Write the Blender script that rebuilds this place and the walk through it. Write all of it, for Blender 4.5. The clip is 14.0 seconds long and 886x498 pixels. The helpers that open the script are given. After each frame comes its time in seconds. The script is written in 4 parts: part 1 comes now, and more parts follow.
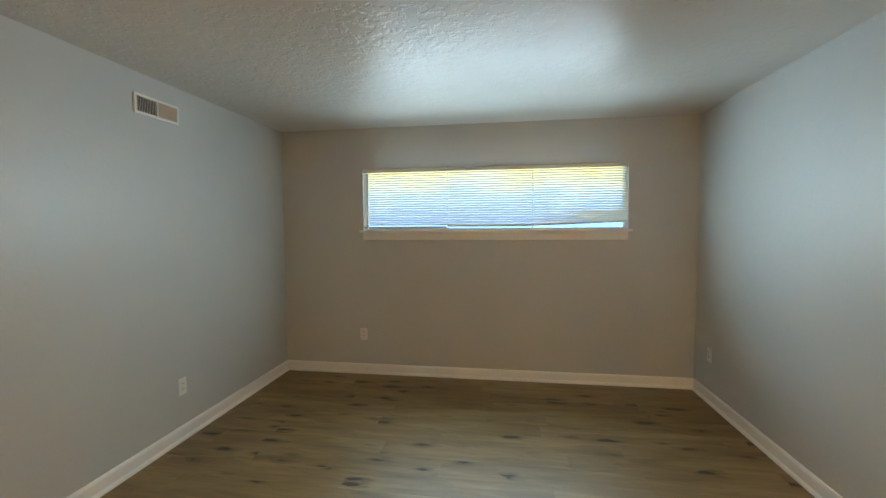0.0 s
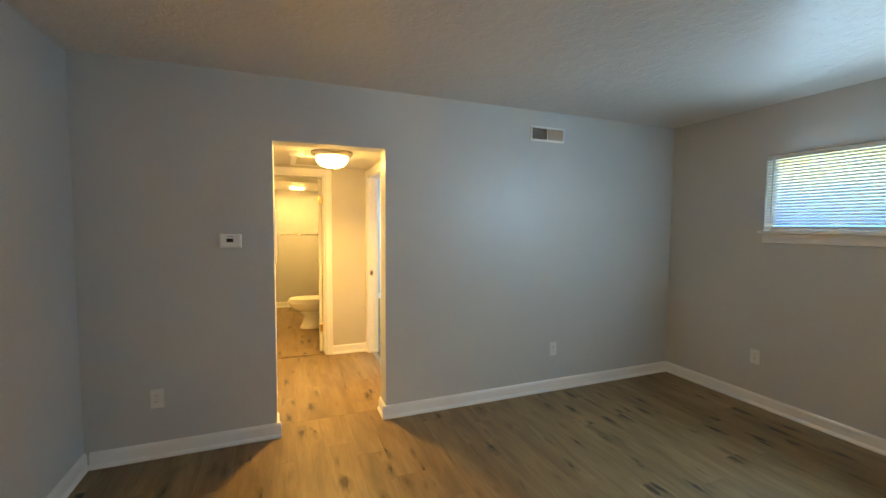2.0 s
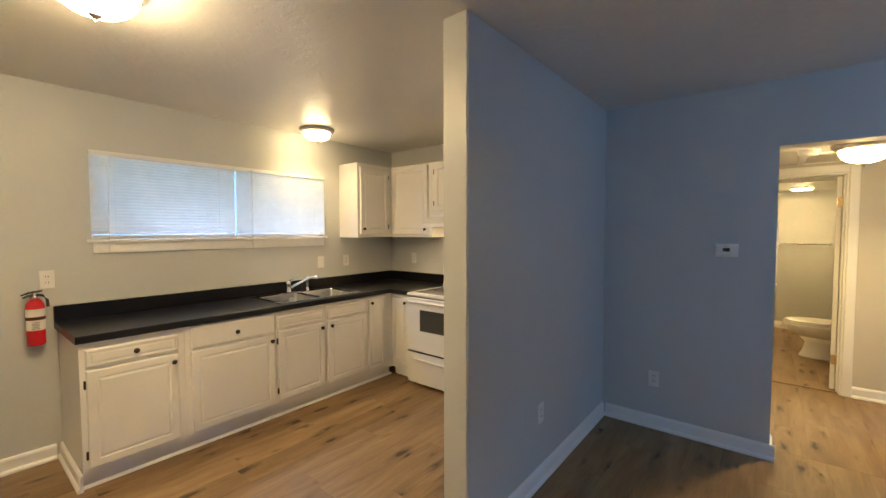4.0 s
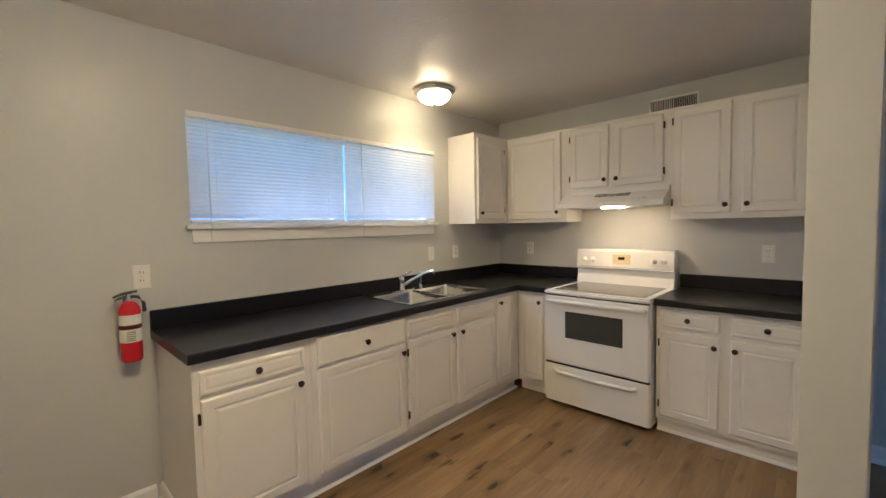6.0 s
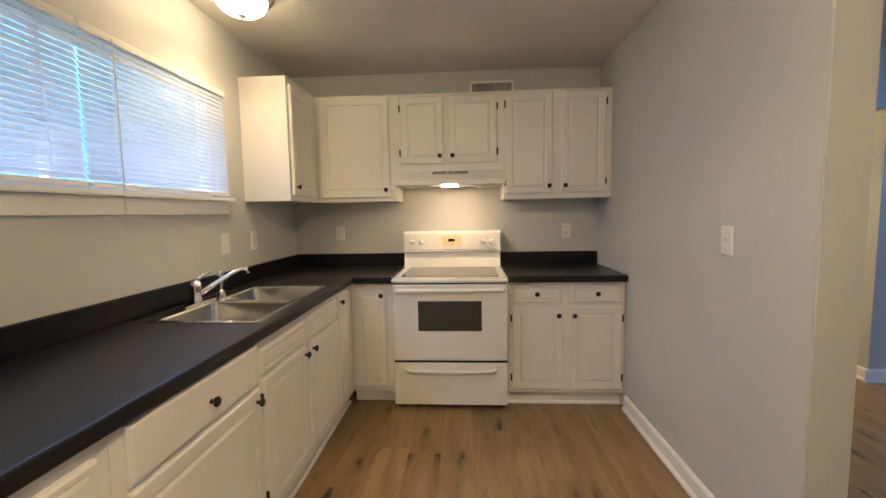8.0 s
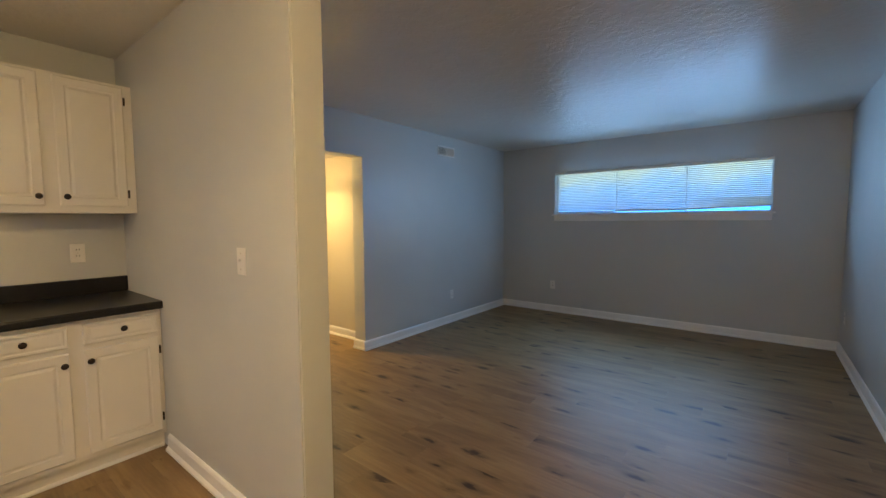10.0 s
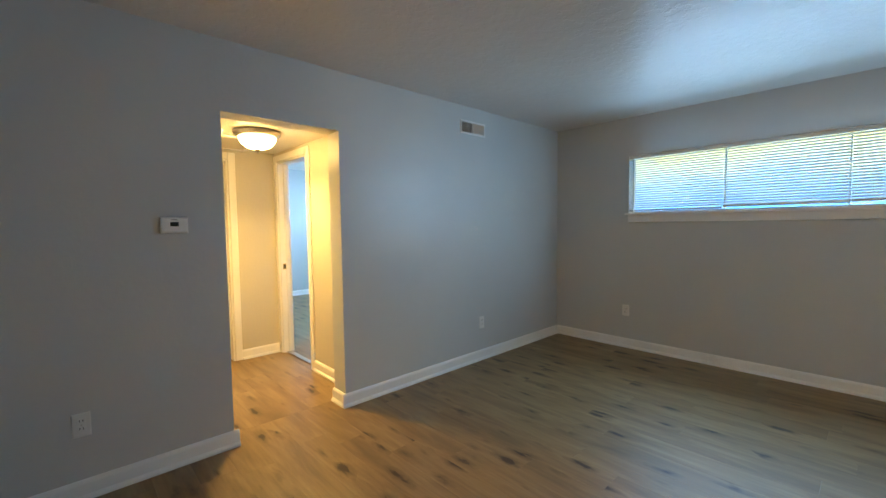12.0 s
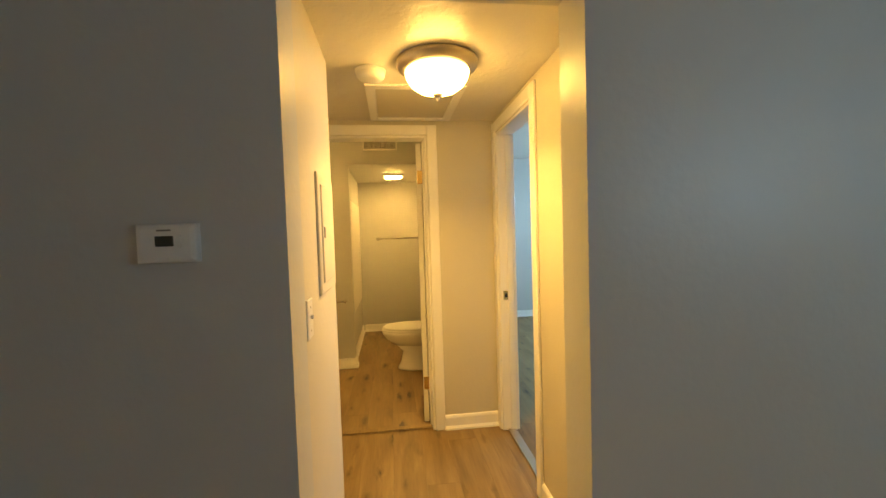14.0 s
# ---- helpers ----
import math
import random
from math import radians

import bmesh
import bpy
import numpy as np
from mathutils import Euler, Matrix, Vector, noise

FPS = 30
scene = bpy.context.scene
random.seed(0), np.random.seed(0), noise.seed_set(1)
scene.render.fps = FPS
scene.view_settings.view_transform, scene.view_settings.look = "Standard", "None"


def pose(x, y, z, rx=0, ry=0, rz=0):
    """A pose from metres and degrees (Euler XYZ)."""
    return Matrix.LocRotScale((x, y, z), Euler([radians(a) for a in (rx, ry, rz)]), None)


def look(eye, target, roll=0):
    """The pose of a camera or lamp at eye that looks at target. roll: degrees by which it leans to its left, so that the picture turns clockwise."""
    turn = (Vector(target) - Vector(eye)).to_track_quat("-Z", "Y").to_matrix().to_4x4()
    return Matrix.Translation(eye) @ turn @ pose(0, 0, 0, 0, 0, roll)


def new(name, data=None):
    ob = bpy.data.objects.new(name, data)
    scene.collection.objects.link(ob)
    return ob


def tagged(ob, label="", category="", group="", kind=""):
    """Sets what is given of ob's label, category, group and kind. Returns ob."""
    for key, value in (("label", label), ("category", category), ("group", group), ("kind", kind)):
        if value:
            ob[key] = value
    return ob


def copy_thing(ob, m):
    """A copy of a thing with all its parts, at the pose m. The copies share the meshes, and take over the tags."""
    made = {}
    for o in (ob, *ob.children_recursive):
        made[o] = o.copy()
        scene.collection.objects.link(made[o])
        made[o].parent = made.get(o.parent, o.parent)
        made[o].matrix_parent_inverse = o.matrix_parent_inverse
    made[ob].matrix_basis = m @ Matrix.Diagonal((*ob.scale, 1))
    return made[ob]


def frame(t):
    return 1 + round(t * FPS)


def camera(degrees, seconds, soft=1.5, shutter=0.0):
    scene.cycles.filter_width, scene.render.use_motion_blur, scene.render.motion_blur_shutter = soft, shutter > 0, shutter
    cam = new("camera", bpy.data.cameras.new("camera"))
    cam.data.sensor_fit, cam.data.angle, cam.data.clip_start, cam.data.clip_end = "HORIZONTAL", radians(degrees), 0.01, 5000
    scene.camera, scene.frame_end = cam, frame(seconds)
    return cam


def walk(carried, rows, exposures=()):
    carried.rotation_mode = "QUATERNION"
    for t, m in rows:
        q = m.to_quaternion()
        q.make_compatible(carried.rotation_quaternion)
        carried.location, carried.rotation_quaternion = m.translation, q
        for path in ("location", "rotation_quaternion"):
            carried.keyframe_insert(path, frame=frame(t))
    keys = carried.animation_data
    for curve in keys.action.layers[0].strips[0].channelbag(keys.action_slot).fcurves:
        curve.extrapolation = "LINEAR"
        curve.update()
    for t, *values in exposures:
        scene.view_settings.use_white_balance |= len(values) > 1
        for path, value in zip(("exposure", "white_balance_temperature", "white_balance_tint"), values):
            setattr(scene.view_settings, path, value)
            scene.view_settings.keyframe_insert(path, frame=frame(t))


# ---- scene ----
cam = camera(94.9, 14.0)
PATH = [
    (0, (0.288, 0.291, 1.501), (-0.007, 2.266, 1.387), -0.4),
    (0.5, (0.335, 0.465, 1.484), (-0.463, 2.297, 1.395), -0.2),
    (1, (0.513, 0.576, 1.499), (-0.746, 2.126, 1.396), 0.5),
    (1.5, (0.749, 0.58, 1.496), (-0.855, 1.769, 1.389), 0.5),
    (2, (1.032, 0.549, 1.485), (-0.824, 1.284, 1.369), 0.4),
    (2.5, (1.233, 0.5, 1.506), (-0.75, 0.731, 1.384), 0.5),
    (3, (1.355, 0.534, 1.485), (-0.621, 0.246, 1.374), 0.2),
    (3.5, (1.402, 0.543, 1.517), (-0.415, -0.286, 1.405), -0.1),
    (4, (1.424, 0.463, 1.512), (-0.133, -0.789, 1.421), -0.1),
    (4.2, (1.424, 0.446, 1.512), (0.0, -0.956, 1.427), -0.2),
    (6.3, (1.418, -0.922, 1.392), (-0.044, -2.28, 1.264), -1.6),
    (6.5, (1.404, -1.074, 1.369), (-0.156, -2.317, 1.219), -1.6),
    (7, (1.35, -1.334, 1.328), (-0.395, -2.293, 1.149), -1.6),
    (7.5, (1.249, -1.577, 1.331), (-0.656, -2.155, 1.145), -1.2),
    (8, (1.236, -1.775, 1.341), (-0.752, -1.894, 1.167), -1.0),
    (8.5, (1.288, -1.915, 1.345), (-0.658, -1.480, 1.196), -0.9),
    (9, (1.31, -1.88, 1.376), (-0.400, -0.858, 1.232), -0.6),
    (9.2, (1.325, -1.845, 1.400), (-0.228, -0.600, 1.250), -0.1),
    (11.3, (1.16, -0.773, 1.36), (0.049, 0.884, 1.219), -0.4),
    (11.5, (1.035, -0.616, 1.362), (-0.169, 0.975, 1.231), -0.5),
    (12, (0.724, -0.226, 1.355), (-0.733, 1.139, 1.238), -0.7),
    (12.5, (0.344, 0.108, 1.345), (-1.333, 1.193, 1.236), -0.9),
    (13, (-0.082, 0.371, 1.381), (-1.923, 1.147, 1.273), -1.1),
    (13.5, (-0.492, 0.601, 1.393), (-2.43, 1.087, 1.295), -1.7),
    (14, (-0.933, 0.751, 1.381), (-2.916, 0.997, 1.294), -1.8),
]
EXPOSURES = [(0.0, 3.8, 7400, 11), (1.5, 3.85, 6800, 11), (2.0, 3.85, 6400, 11), (3.0, 3.85, 5900, 11), (4.0, 3.4, 4600, 13), (6.5, 3.1, 4150, 16), (7.5, 3.1, 4150, 16), (8.5, 3.2, 4750, 18), (9.0, 3.12, 4950, 17),
             (11.5, 3.55, 5400, 10), (12.5, 3.8, 6100, 10), (13.5, 3.6, 6950, 9), (14.0, 3.1, 6900, 9)]
walk(cam, [(t, look(eye, target, roll)) for t, eye, target, roll in PATH], EXPOSURES)

# ---- world and exterior light ----
world = bpy.data.worlds.new("world")
scene.world = world
world.use_nodes = True
wn, wl = world.node_tree.nodes, world.node_tree.links
sky = wn.new("ShaderNodeTexSky")
sky.sky_type, sky.sun_disc, sky.sun_elevation, sky.sun_rotation = "NISHITA", False, radians(55), radians(100)
wl.new(sky.outputs["Color"], wn["Background"].inputs["Color"])
wn["Background"].inputs["Strength"].default_value = 0.12
sun = new("sun", bpy.data.lights.new("sun", "SUN"))
sun.data.energy, sun.data.angle, sun.data.color = 3.0, radians(0.5), (1.0, 0.95, 0.87)
sun.matrix_world = look((40, -7, 60), (0, 0, 0))

DAY = 0.24         # radiance of the daylit distance
BULB = (1.0, 0.59, 0.18)   # warm lamp colour
LAMP = 22.0        # radiance of a lamp's frosted glass


def sky_lamp(name, at, size, watts, elevation, inward, spread, side=0.0):
    """Sky light that comes in at a window's opening, turned up, down or sideways by the slats."""
    lamp = new(name, bpy.data.lights.new(name, "AREA"))
    lamp.data.shape, lamp.data.size, lamp.data.size_y = "RECTANGLE", *size
    lamp.data.energy, lamp.data.color, lamp.data.spread = watts, (0.49, 0.77, 0.99), radians(spread)
    e = radians(elevation)
    lamp.matrix_world = look(at, (at[0] + side, at[1] + inward * math.cos(e), at[2] + math.sin(e)))
    return lamp


sky_lamp("sky_light_living_up", (0.147, 4.19, 1.76), (2.2, 0.08), 0.36, 34, -1, 80)
sky_lamp("sky_light_living_top", (0.147, 4.17, 2.04), (2.2, 0.08), 0.10, 70, -1, 130)
sky_lamp("sky_light_living_down", (0.147, 4.19, 1.74), (2.2, 0.08), 0.50, -42, -1, 64)
sky_lamp("sky_light_living_west", (1.05, 4.12, 1.75), (0.15, 0.5), 0.56, 0, -1, 84, -1.4)
sky_lamp("sky_light_living_east", (-0.05, 4.12, 1.75), (0.15, 0.5), 0.46, 0, -1, 72, 1.5)
sky_lamp("sky_light_kitchen", (-0.19, -3.14, 1.70), (1.7, 0.12), 0.32, -35, 1, 130)
sky_lamp("sky_light_bedroom", (-5.1, 4.18, 1.7), (2.0, 0.6), 7.5, -10, -1, 180)


# ---- materials ----
def material(name):
    m = bpy.data.materials.new(name)
    m.use_nodes = True
    return m, m.node_tree.nodes, m.node_tree.links, m.node_tree.nodes["Principled BSDF"]


def noise_node(n, l, scale, detail=4.0, stretch=None, rough=0.5, coord="Object"):
    tc = n.new("ShaderNodeTexCoord")
    t = n.new("ShaderNodeTexNoise")
    t.inputs["Scale"].default_value, t.inputs["Detail"].default_value, t.inputs["Roughness"].default_value = scale, detail, rough
    if stretch:
        mp = n.new("ShaderNodeMapping")
        mp.inputs["Scale"].default_value = stretch
        l.new(tc.outputs[coord], mp.inputs["Vector"])
        l.new(mp.outputs["Vector"], t.inputs["Vector"])
    else:
        l.new(tc.outputs[coord], t.inputs["Vector"])
    return t


def ramp_node(n, l, source, stops):
    r = n.new("ShaderNodeValToRGB")
    while len(r.color_ramp.elements) < len(stops):
        r.color_ramp.elements.new(0.5)
    for e, (p, c) in zip(r.color_ramp.elements, stops):
        e.position, e.color = p, (*c, 1) if len(c) == 3 else c
    l.new(source, r.inputs["Fac"])
    return r


def bump_node(n, l, b, height, strength, distance):
    bp = n.new("ShaderNodeBump")
    bp.inputs["Strength"].default_value, bp.inputs["Distance"].default_value = strength, distance
    l.new(height, bp.inputs["Height"])
    l.new(bp.outputs["Normal"], b.inputs["Normal"])
    return bp


def paint(name, colour, rough, vary=0.06, grain=140.0, bump=0.12, big=1.3, depth=0.002):
    """Painted surface: faint large blotches, roller texture in relief."""
    m, n, l, b = material(name)
    a = noise_node(n, l, big, 5)
    lo, hi = [c * (1 - vary) for c in colour], [min(1, c * (1 + vary)) for c in colour]
    r = ramp_node(n, l, a.outputs["Fac"], [(0.3, lo), (0.7, hi)])
    l.new(r.outputs["Color"], b.inputs["Base Color"])
    rr = n.new("ShaderNodeMapRange")
    rr.inputs["To Min"].default_value, rr.inputs["To Max"].default_value = rough - 0.06, rough + 0.08
    f = noise_node(n, l, 6.0, 3)
    l.new(f.outputs["Fac"], rr.inputs["Value"])
    l.new(rr.outputs["Result"], b.inputs["Roughness"])
    g = noise_node(n, l, grain, 3)
    bump_node(n, l, b, g.outputs["Fac"], bump, depth)
    return m


M_WALL = paint("grey_wall_paint", (0.565, 0.575, 0.568), 0.40, 0.03, 36.0, 0.42, 1.3, 0.0026)
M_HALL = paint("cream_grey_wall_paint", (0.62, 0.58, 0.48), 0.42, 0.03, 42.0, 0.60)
M_TRIM = paint("white_trim_paint", (0.87, 0.86, 0.84), 0.34, 0.03, 60.0, 0.08, 3.0)
M_CAB = paint("white_cabinet_enamel", (0.78, 0.76, 0.72), 0.36, 0.03, 45.0, 0.10, 2.5)
M_DOOR = paint("white_door_paint", (0.78, 0.77, 0.74), 0.36, 0.03, 50.0, 0.08, 2.0)
M_ENAMEL = paint("white_appliance_enamel", (0.82, 0.81, 0.78), 0.22, 0.02, 20.0, 0.03, 2.0)
M_CREAM = paint("cream_control_panel_plastic", (0.78, 0.66, 0.34), 0.4, 0.04, 80.0, 0.03, 6.0)
M_PLASTIC = paint("white_plastic", (0.80, 0.79, 0.76), 0.38, 0.02, 90.0, 0.03, 9.0)
M_PORCELAIN = paint("white_porcelain", (0.82, 0.81, 0.78), 0.12, 0.02, 10.0, 0.02, 4.0)
M_BLACK = paint("black_plastic", (0.02, 0.02, 0.02), 0.45, 0.2, 90.0, 0.05, 8.0)
M_DARK = paint("dark_cavity", (0.012, 0.011, 0.010), 0.8, 0.2, 40.0, 0.05, 8.0)
M_RED = paint("red_gloss_paint", (0.55, 0.012, 0.016), 0.25, 0.08, 60.0, 0.04, 9.0)
M_PAPER = paint("white_paper_label", (0.74, 0.72, 0.66), 0.6, 0.05, 120.0, 0.03, 20.0)
M_INK = paint("grey_ink", (0.18, 0.17, 0.16), 0.6, 0.1, 120.0, 0.03, 20.0)
M_SCREEN = paint("grey_green_display", (0.028, 0.03, 0.026), 0.25, 0.1, 60.0, 0.02, 20.0)
M_SUBFLOOR = paint("dark_subfloor", (0.05, 0.04, 0.03), 0.9, 0.2, 50.0, 0.1, 4.0)
M_GROUND = paint("outdoor_grass_ground", (0.07, 0.11, 0.035), 0.9, 0.4, 30.0, 0.4, 0.6, 0.02)


def ceiling_material(name, relief):
    """Knockdown plaster: flattened splats with soft edges, satin paint."""
    m, n, l, b = material(name)
    a = noise_node(n, l, 0.9, 4)
    r = ramp_node(n, l, a.outputs["Fac"], [(0.3, (0.70, 0.675, 0.63)), (0.7, (0.75, 0.725, 0.68))])
    l.new(r.outputs["Color"], b.inputs["Base Color"])
    b.inputs["Roughness"].default_value = 0.30
    s = noise_node(n, l, 16.0, 3, None, 0.6)
    s2 = ramp_node(n, l, s.outputs["Fac"], [(0.46, (0, 0, 0)), (0.56, (1, 1, 1))])
    g = noise_node(n, l, 120.0, 3)
    mx = n.new("ShaderNodeMath")
    mx.operation = "MULTIPLY_ADD"
    mx.inputs[1].default_value = 0.25
    l.new(g.outputs["Fac"], mx.inputs[0])
    l.new(s2.outputs["Color"], mx.inputs[2])
    bump_node(n, l, b, mx.outputs["Value"], relief, 0.005)
    return m


def wood_material():
    """Vinyl planks: grey-brown oak print with long grain, dark knots and streaks, each plank its own shade."""
    m, n, l, b = material("oak_vinyl_plank")
    tc = n.new("ShaderNodeTexCoord")
    info = n.new("ShaderNodeObjectInfo")
    off = n.new("ShaderNodeVectorMath")
    off.operation = "SCALE"
    off.inputs[0].default_value = (37.0, 91.0, 53.0)
    l.new(info.outputs["Random"], off.inputs["Scale"])
    add = n.new("ShaderNodeVectorMath")
    l.new(tc.outputs["Object"], add.inputs[0])
    l.new(off.outputs["Vector"], add.inputs[1])

    def tex(stretch, scale, detail, rough=0.55, warp=0.0):
        mp = n.new("ShaderNodeMapping")
        mp.inputs["Scale"].default_value = stretch
        l.new(add.outputs["Vector"], mp.inputs["Vector"])
        t = n.new("ShaderNodeTexNoise")
        t.inputs["Scale"].default_value, t.inputs["Detail"].default_value = scale, detail
        t.inputs["Roughness"].default_value, t.inputs["Distortion"].default_value = rough, warp
        l.new(mp.outputs["Vector"], t.inputs["Vector"])
        return t

    broad = tex((0.9, 5.0, 1.0), 1.6, 4, 0.55, 0.5)
    grain = tex((1.6, 22.0, 1.0), 2.6, 6, 0.6, 0.5)
    wob = tex((5.0, 14.0, 1.0), 2.0, 3, 0.6, 0.4)
    vm = n.new("ShaderNodeMapping")
    vm.inputs["Scale"].default_value = (3.3, 11.0, 1.0)
    l.new(add.outputs["Vector"], vm.inputs["Vector"])
    vor = n.new("ShaderNodeTexVoronoi")
    vor.voronoi_dimensions = "2D"
    vor.inputs["Scale"].default_value = 1.0
    l.new(vm.outputs["Vector"], vor.inputs["Vector"])
    pick = n.new("ShaderNodeSeparateColor")
    l.new(vor.outputs["Color"], pick.inputs["Color"])
    # distance to a knot's heart, frayed by noise, larger knots rarer
    far = n.new("ShaderNodeMath")
    far.operation = "MULTIPLY_ADD"
    far.inputs[1].default_value = 0.70
    l.new(wob.outputs["Fac"], far.inputs[0])
    l.new(vor.outputs["Distance"], far.inputs[2])
    knots = n.new("ShaderNodeMath")
    knots.operation = "MULTIPLY_ADD"
    knots.inputs[1].default_value = 0.92
    l.new(pick.outputs["Red"], knots.inputs[0])
    l.new(far.outputs["Value"], knots.inputs[2])
    base = ramp_node(n, l, broad.outputs["Fac"], [(0.24, (0.145, 0.091, 0.037)), (0.5, (0.248, 0.164, 0.069)), (0.78, (0.348, 0.244, 0.114))])
    gr = ramp_node(n, l, grain.outputs["Fac"], [(0.30, (0.84, 0.83, 0.82)), (0.62, (1.05, 1.05, 1.05))])
    kn = ramp_node(n, l, knots.outputs["Value"], [(0.50, (0.14, 0.11, 0.09)), (0.62, (0.66, 0.63, 0.60)), (0.86, (1, 1, 1))])
    shade = n.new("ShaderNodeMapRange")
    shade.inputs["To Min"].default_value, shade.inputs["To Max"].default_value = 0.94, 1.06
    l.new(info.outputs["Random"], shade.inputs["Value"])

    def mul(a, c):
        mx = n.new("ShaderNodeVectorMath")
        mx.operation = "MULTIPLY"
        l.new(a, mx.inputs[0])
        l.new(c, mx.inputs[1])
        return mx.outputs["Vector"]

    c = mul(mul(mul(base.outputs["Color"], gr.outputs["Color"]), kn.outputs["Color"]), shade.outputs["Result"])
    l.new(c, b.inputs["Base Color"])
    rr = n.new("ShaderNodeMapRange")
    rr.inputs["To Min"].default_value, rr.inputs["To Max"].default_value = 0.34, 0.50
    l.new(grain.outputs["Fac"], rr.inputs["Value"])
    l.new(rr.outputs["Result"], b.inputs["Roughness"])
    bump_node(n, l, b, grain.outputs["Fac"], 0.18, 0.0012)
    return m


def counter_material():
    m, n, l, b = material("black_speckled_laminate")
    a = noise_node(n, l, 420.0, 2)
    r = ramp_node(n, l, a.outputs["Fac"], [(0.35, (0.004, 0.004, 0.006)), (0.60, (0.009, 0.010, 0.013)), (0.72, (0.05, 0.05, 0.055))])
    l.new(r.outputs["Color"], b.inputs["Base Color"])
    f = noise_node(n, l, 5.0, 4)
    rr = n.new("ShaderNodeMapRange")
    rr.inputs["To Min"].default_value, rr.inputs["To Max"].default_value = 0.27, 0.32
    l.new(f.outputs["Fac"], rr.inputs["Value"])
    l.new(rr.outputs["Result"], b.inputs["Roughness"])
    b.inputs["Specular IOR Level"].default_value = 0.34
    bump_node(n, l, b, a.outputs["Fac"], 0.03, 0.0006)
    return m


def metal(name, colour, rough, stretch=(1, 1, 1)):
    m, n, l, b = material(name)
    b.inputs["Metallic"].default_value = 1.0
    a = noise_node(n, l, 22.0, 2, stretch)
    r = ramp_node(n, l, a.outputs["Fac"], [(0.3, [c * 0.95 for c in colour]), (0.7, colour)])
    l.new(r.outputs["Color"], b.inputs["Base Color"])
    rr = n.new("ShaderNodeMapRange")
    rr.inputs["To Min"].default_value, rr.inputs["To Max"].default_value = rough * 0.92, rough * 1.12
    l.new(a.outputs["Fac"], rr.inputs["Value"])
    l.new(rr.outputs["Result"], b.inputs["Roughness"])
    return m


M_CEIL = ceiling_material("knockdown_ceiling_plaster", 0.33)
M_CEIL_SOFT = ceiling_material("light_stipple_ceiling_plaster", 0.16)
M_WOOD = wood_material()
M_COUNTER = counter_material()
M_STEEL = metal("brushed_stainless_steel", (0.70, 0.69, 0.67), 0.13, (1, 9, 1))
M_CHROME = metal("polished_chrome", (0.80, 0.80, 0.80), 0.08)
M_BRASS = metal("polished_brass", (0.78, 0.56, 0.22), 0.25)
M_BRONZE = metal("oil_rubbed_bronze", (0.055, 0.045, 0.040), 0.38)
M_NICKEL = metal("brushed_nickel", (0.50, 0.46, 0.41), 0.38)


def glow(name, colour, strength):
    m, n, l, b = material(name)
    b.inputs["Base Color"].default_value = (0.8, 0.8, 0.78, 1)
    b.inputs["Roughness"].default_value = 0.3
    b.inputs["Emission Color"].default_value = (*colour, 1)
    b.inputs["Emission Strength"].default_value = strength
    return m


M_LAMP = glow("lit_frosted_glass", BULB, LAMP * 0.64)
M_LAMP_SOFT = glow("dim_lit_frosted_glass", BULB, LAMP * 0.16)
M_LAMP_HALL = glow("hall_lit_frosted_glass", (1.0, 0.57, 0.13), LAMP * 0.19)
M_BATHLAMP = glow("lit_bath_lens", (1.0, 0.56, 0.14), 13.0)
M_HOODLAMP = glow("lit_hood_lens", (1.0, 0.56, 0.17), 27.0)


def slat_material():
    """Thin white vinyl that lets part of the daylight through."""
    m, n, l, b = material("white_vinyl_slat")
    n.remove(b)
    a = noise_node(n, l, 9.0, 3)
    r = ramp_node(n, l, a.outputs["Fac"], [(0.3, (0.76, 0.76, 0.74)), (0.7, (0.82, 0.82, 0.80))])
    d, t, mx = n.new("ShaderNodeBsdfDiffuse"), n.new("ShaderNodeBsdfTranslucent"), n.new("ShaderNodeMixShader")
    l.new(r.outputs["Color"], d.inputs["Color"])
    l.new(r.outputs["Color"], t.inputs["Color"])
    mx.inputs[0].default_value = 0.42
    l.new(d.outputs[0], mx.inputs[1])
    l.new(t.outputs[0], mx.inputs[2])
    l.new(mx.outputs[0], n["Material Output"].inputs["Surface"])
    return m


M_SLAT = slat_material()


def glass_material(name, tint, rough):
    m, n, l, b = material(name)
    b.inputs["Base Color"].default_value = (*tint, 1)
    b.inputs["Roughness"].default_value = rough
    b.inputs["Transmission Weight"].default_value = 1.0
    b.inputs["IOR"].default_value = 1.45
    return m


M_GLASS = glass_material("clear_window_glass", (0.97, 0.98, 0.98), 0.0)
m_, n_, l_, b_ = material("dark_oven_glass")
b_.inputs["Base Color"].default_value = (0.05, 0.052, 0.048, 1)
b_.inputs["Roughness"].default_value = 0.12
M_OVEN = m_
m_, n_, l_, b_ = material("grey_ceramic_cooktop")
g_ = noise_node(n_, l_, 260.0, 2)
r_ = ramp_node(n_, l_, g_.outputs["Fac"], [(0.4, (0.10, 0.095, 0.09)), (0.66, (0.20, 0.19, 0.18))])
l_.new(r_.outputs["Color"], b_.inputs["Base Color"])
b_.inputs["Roughness"].default_value = 0.12
M_COOKTOP = m_


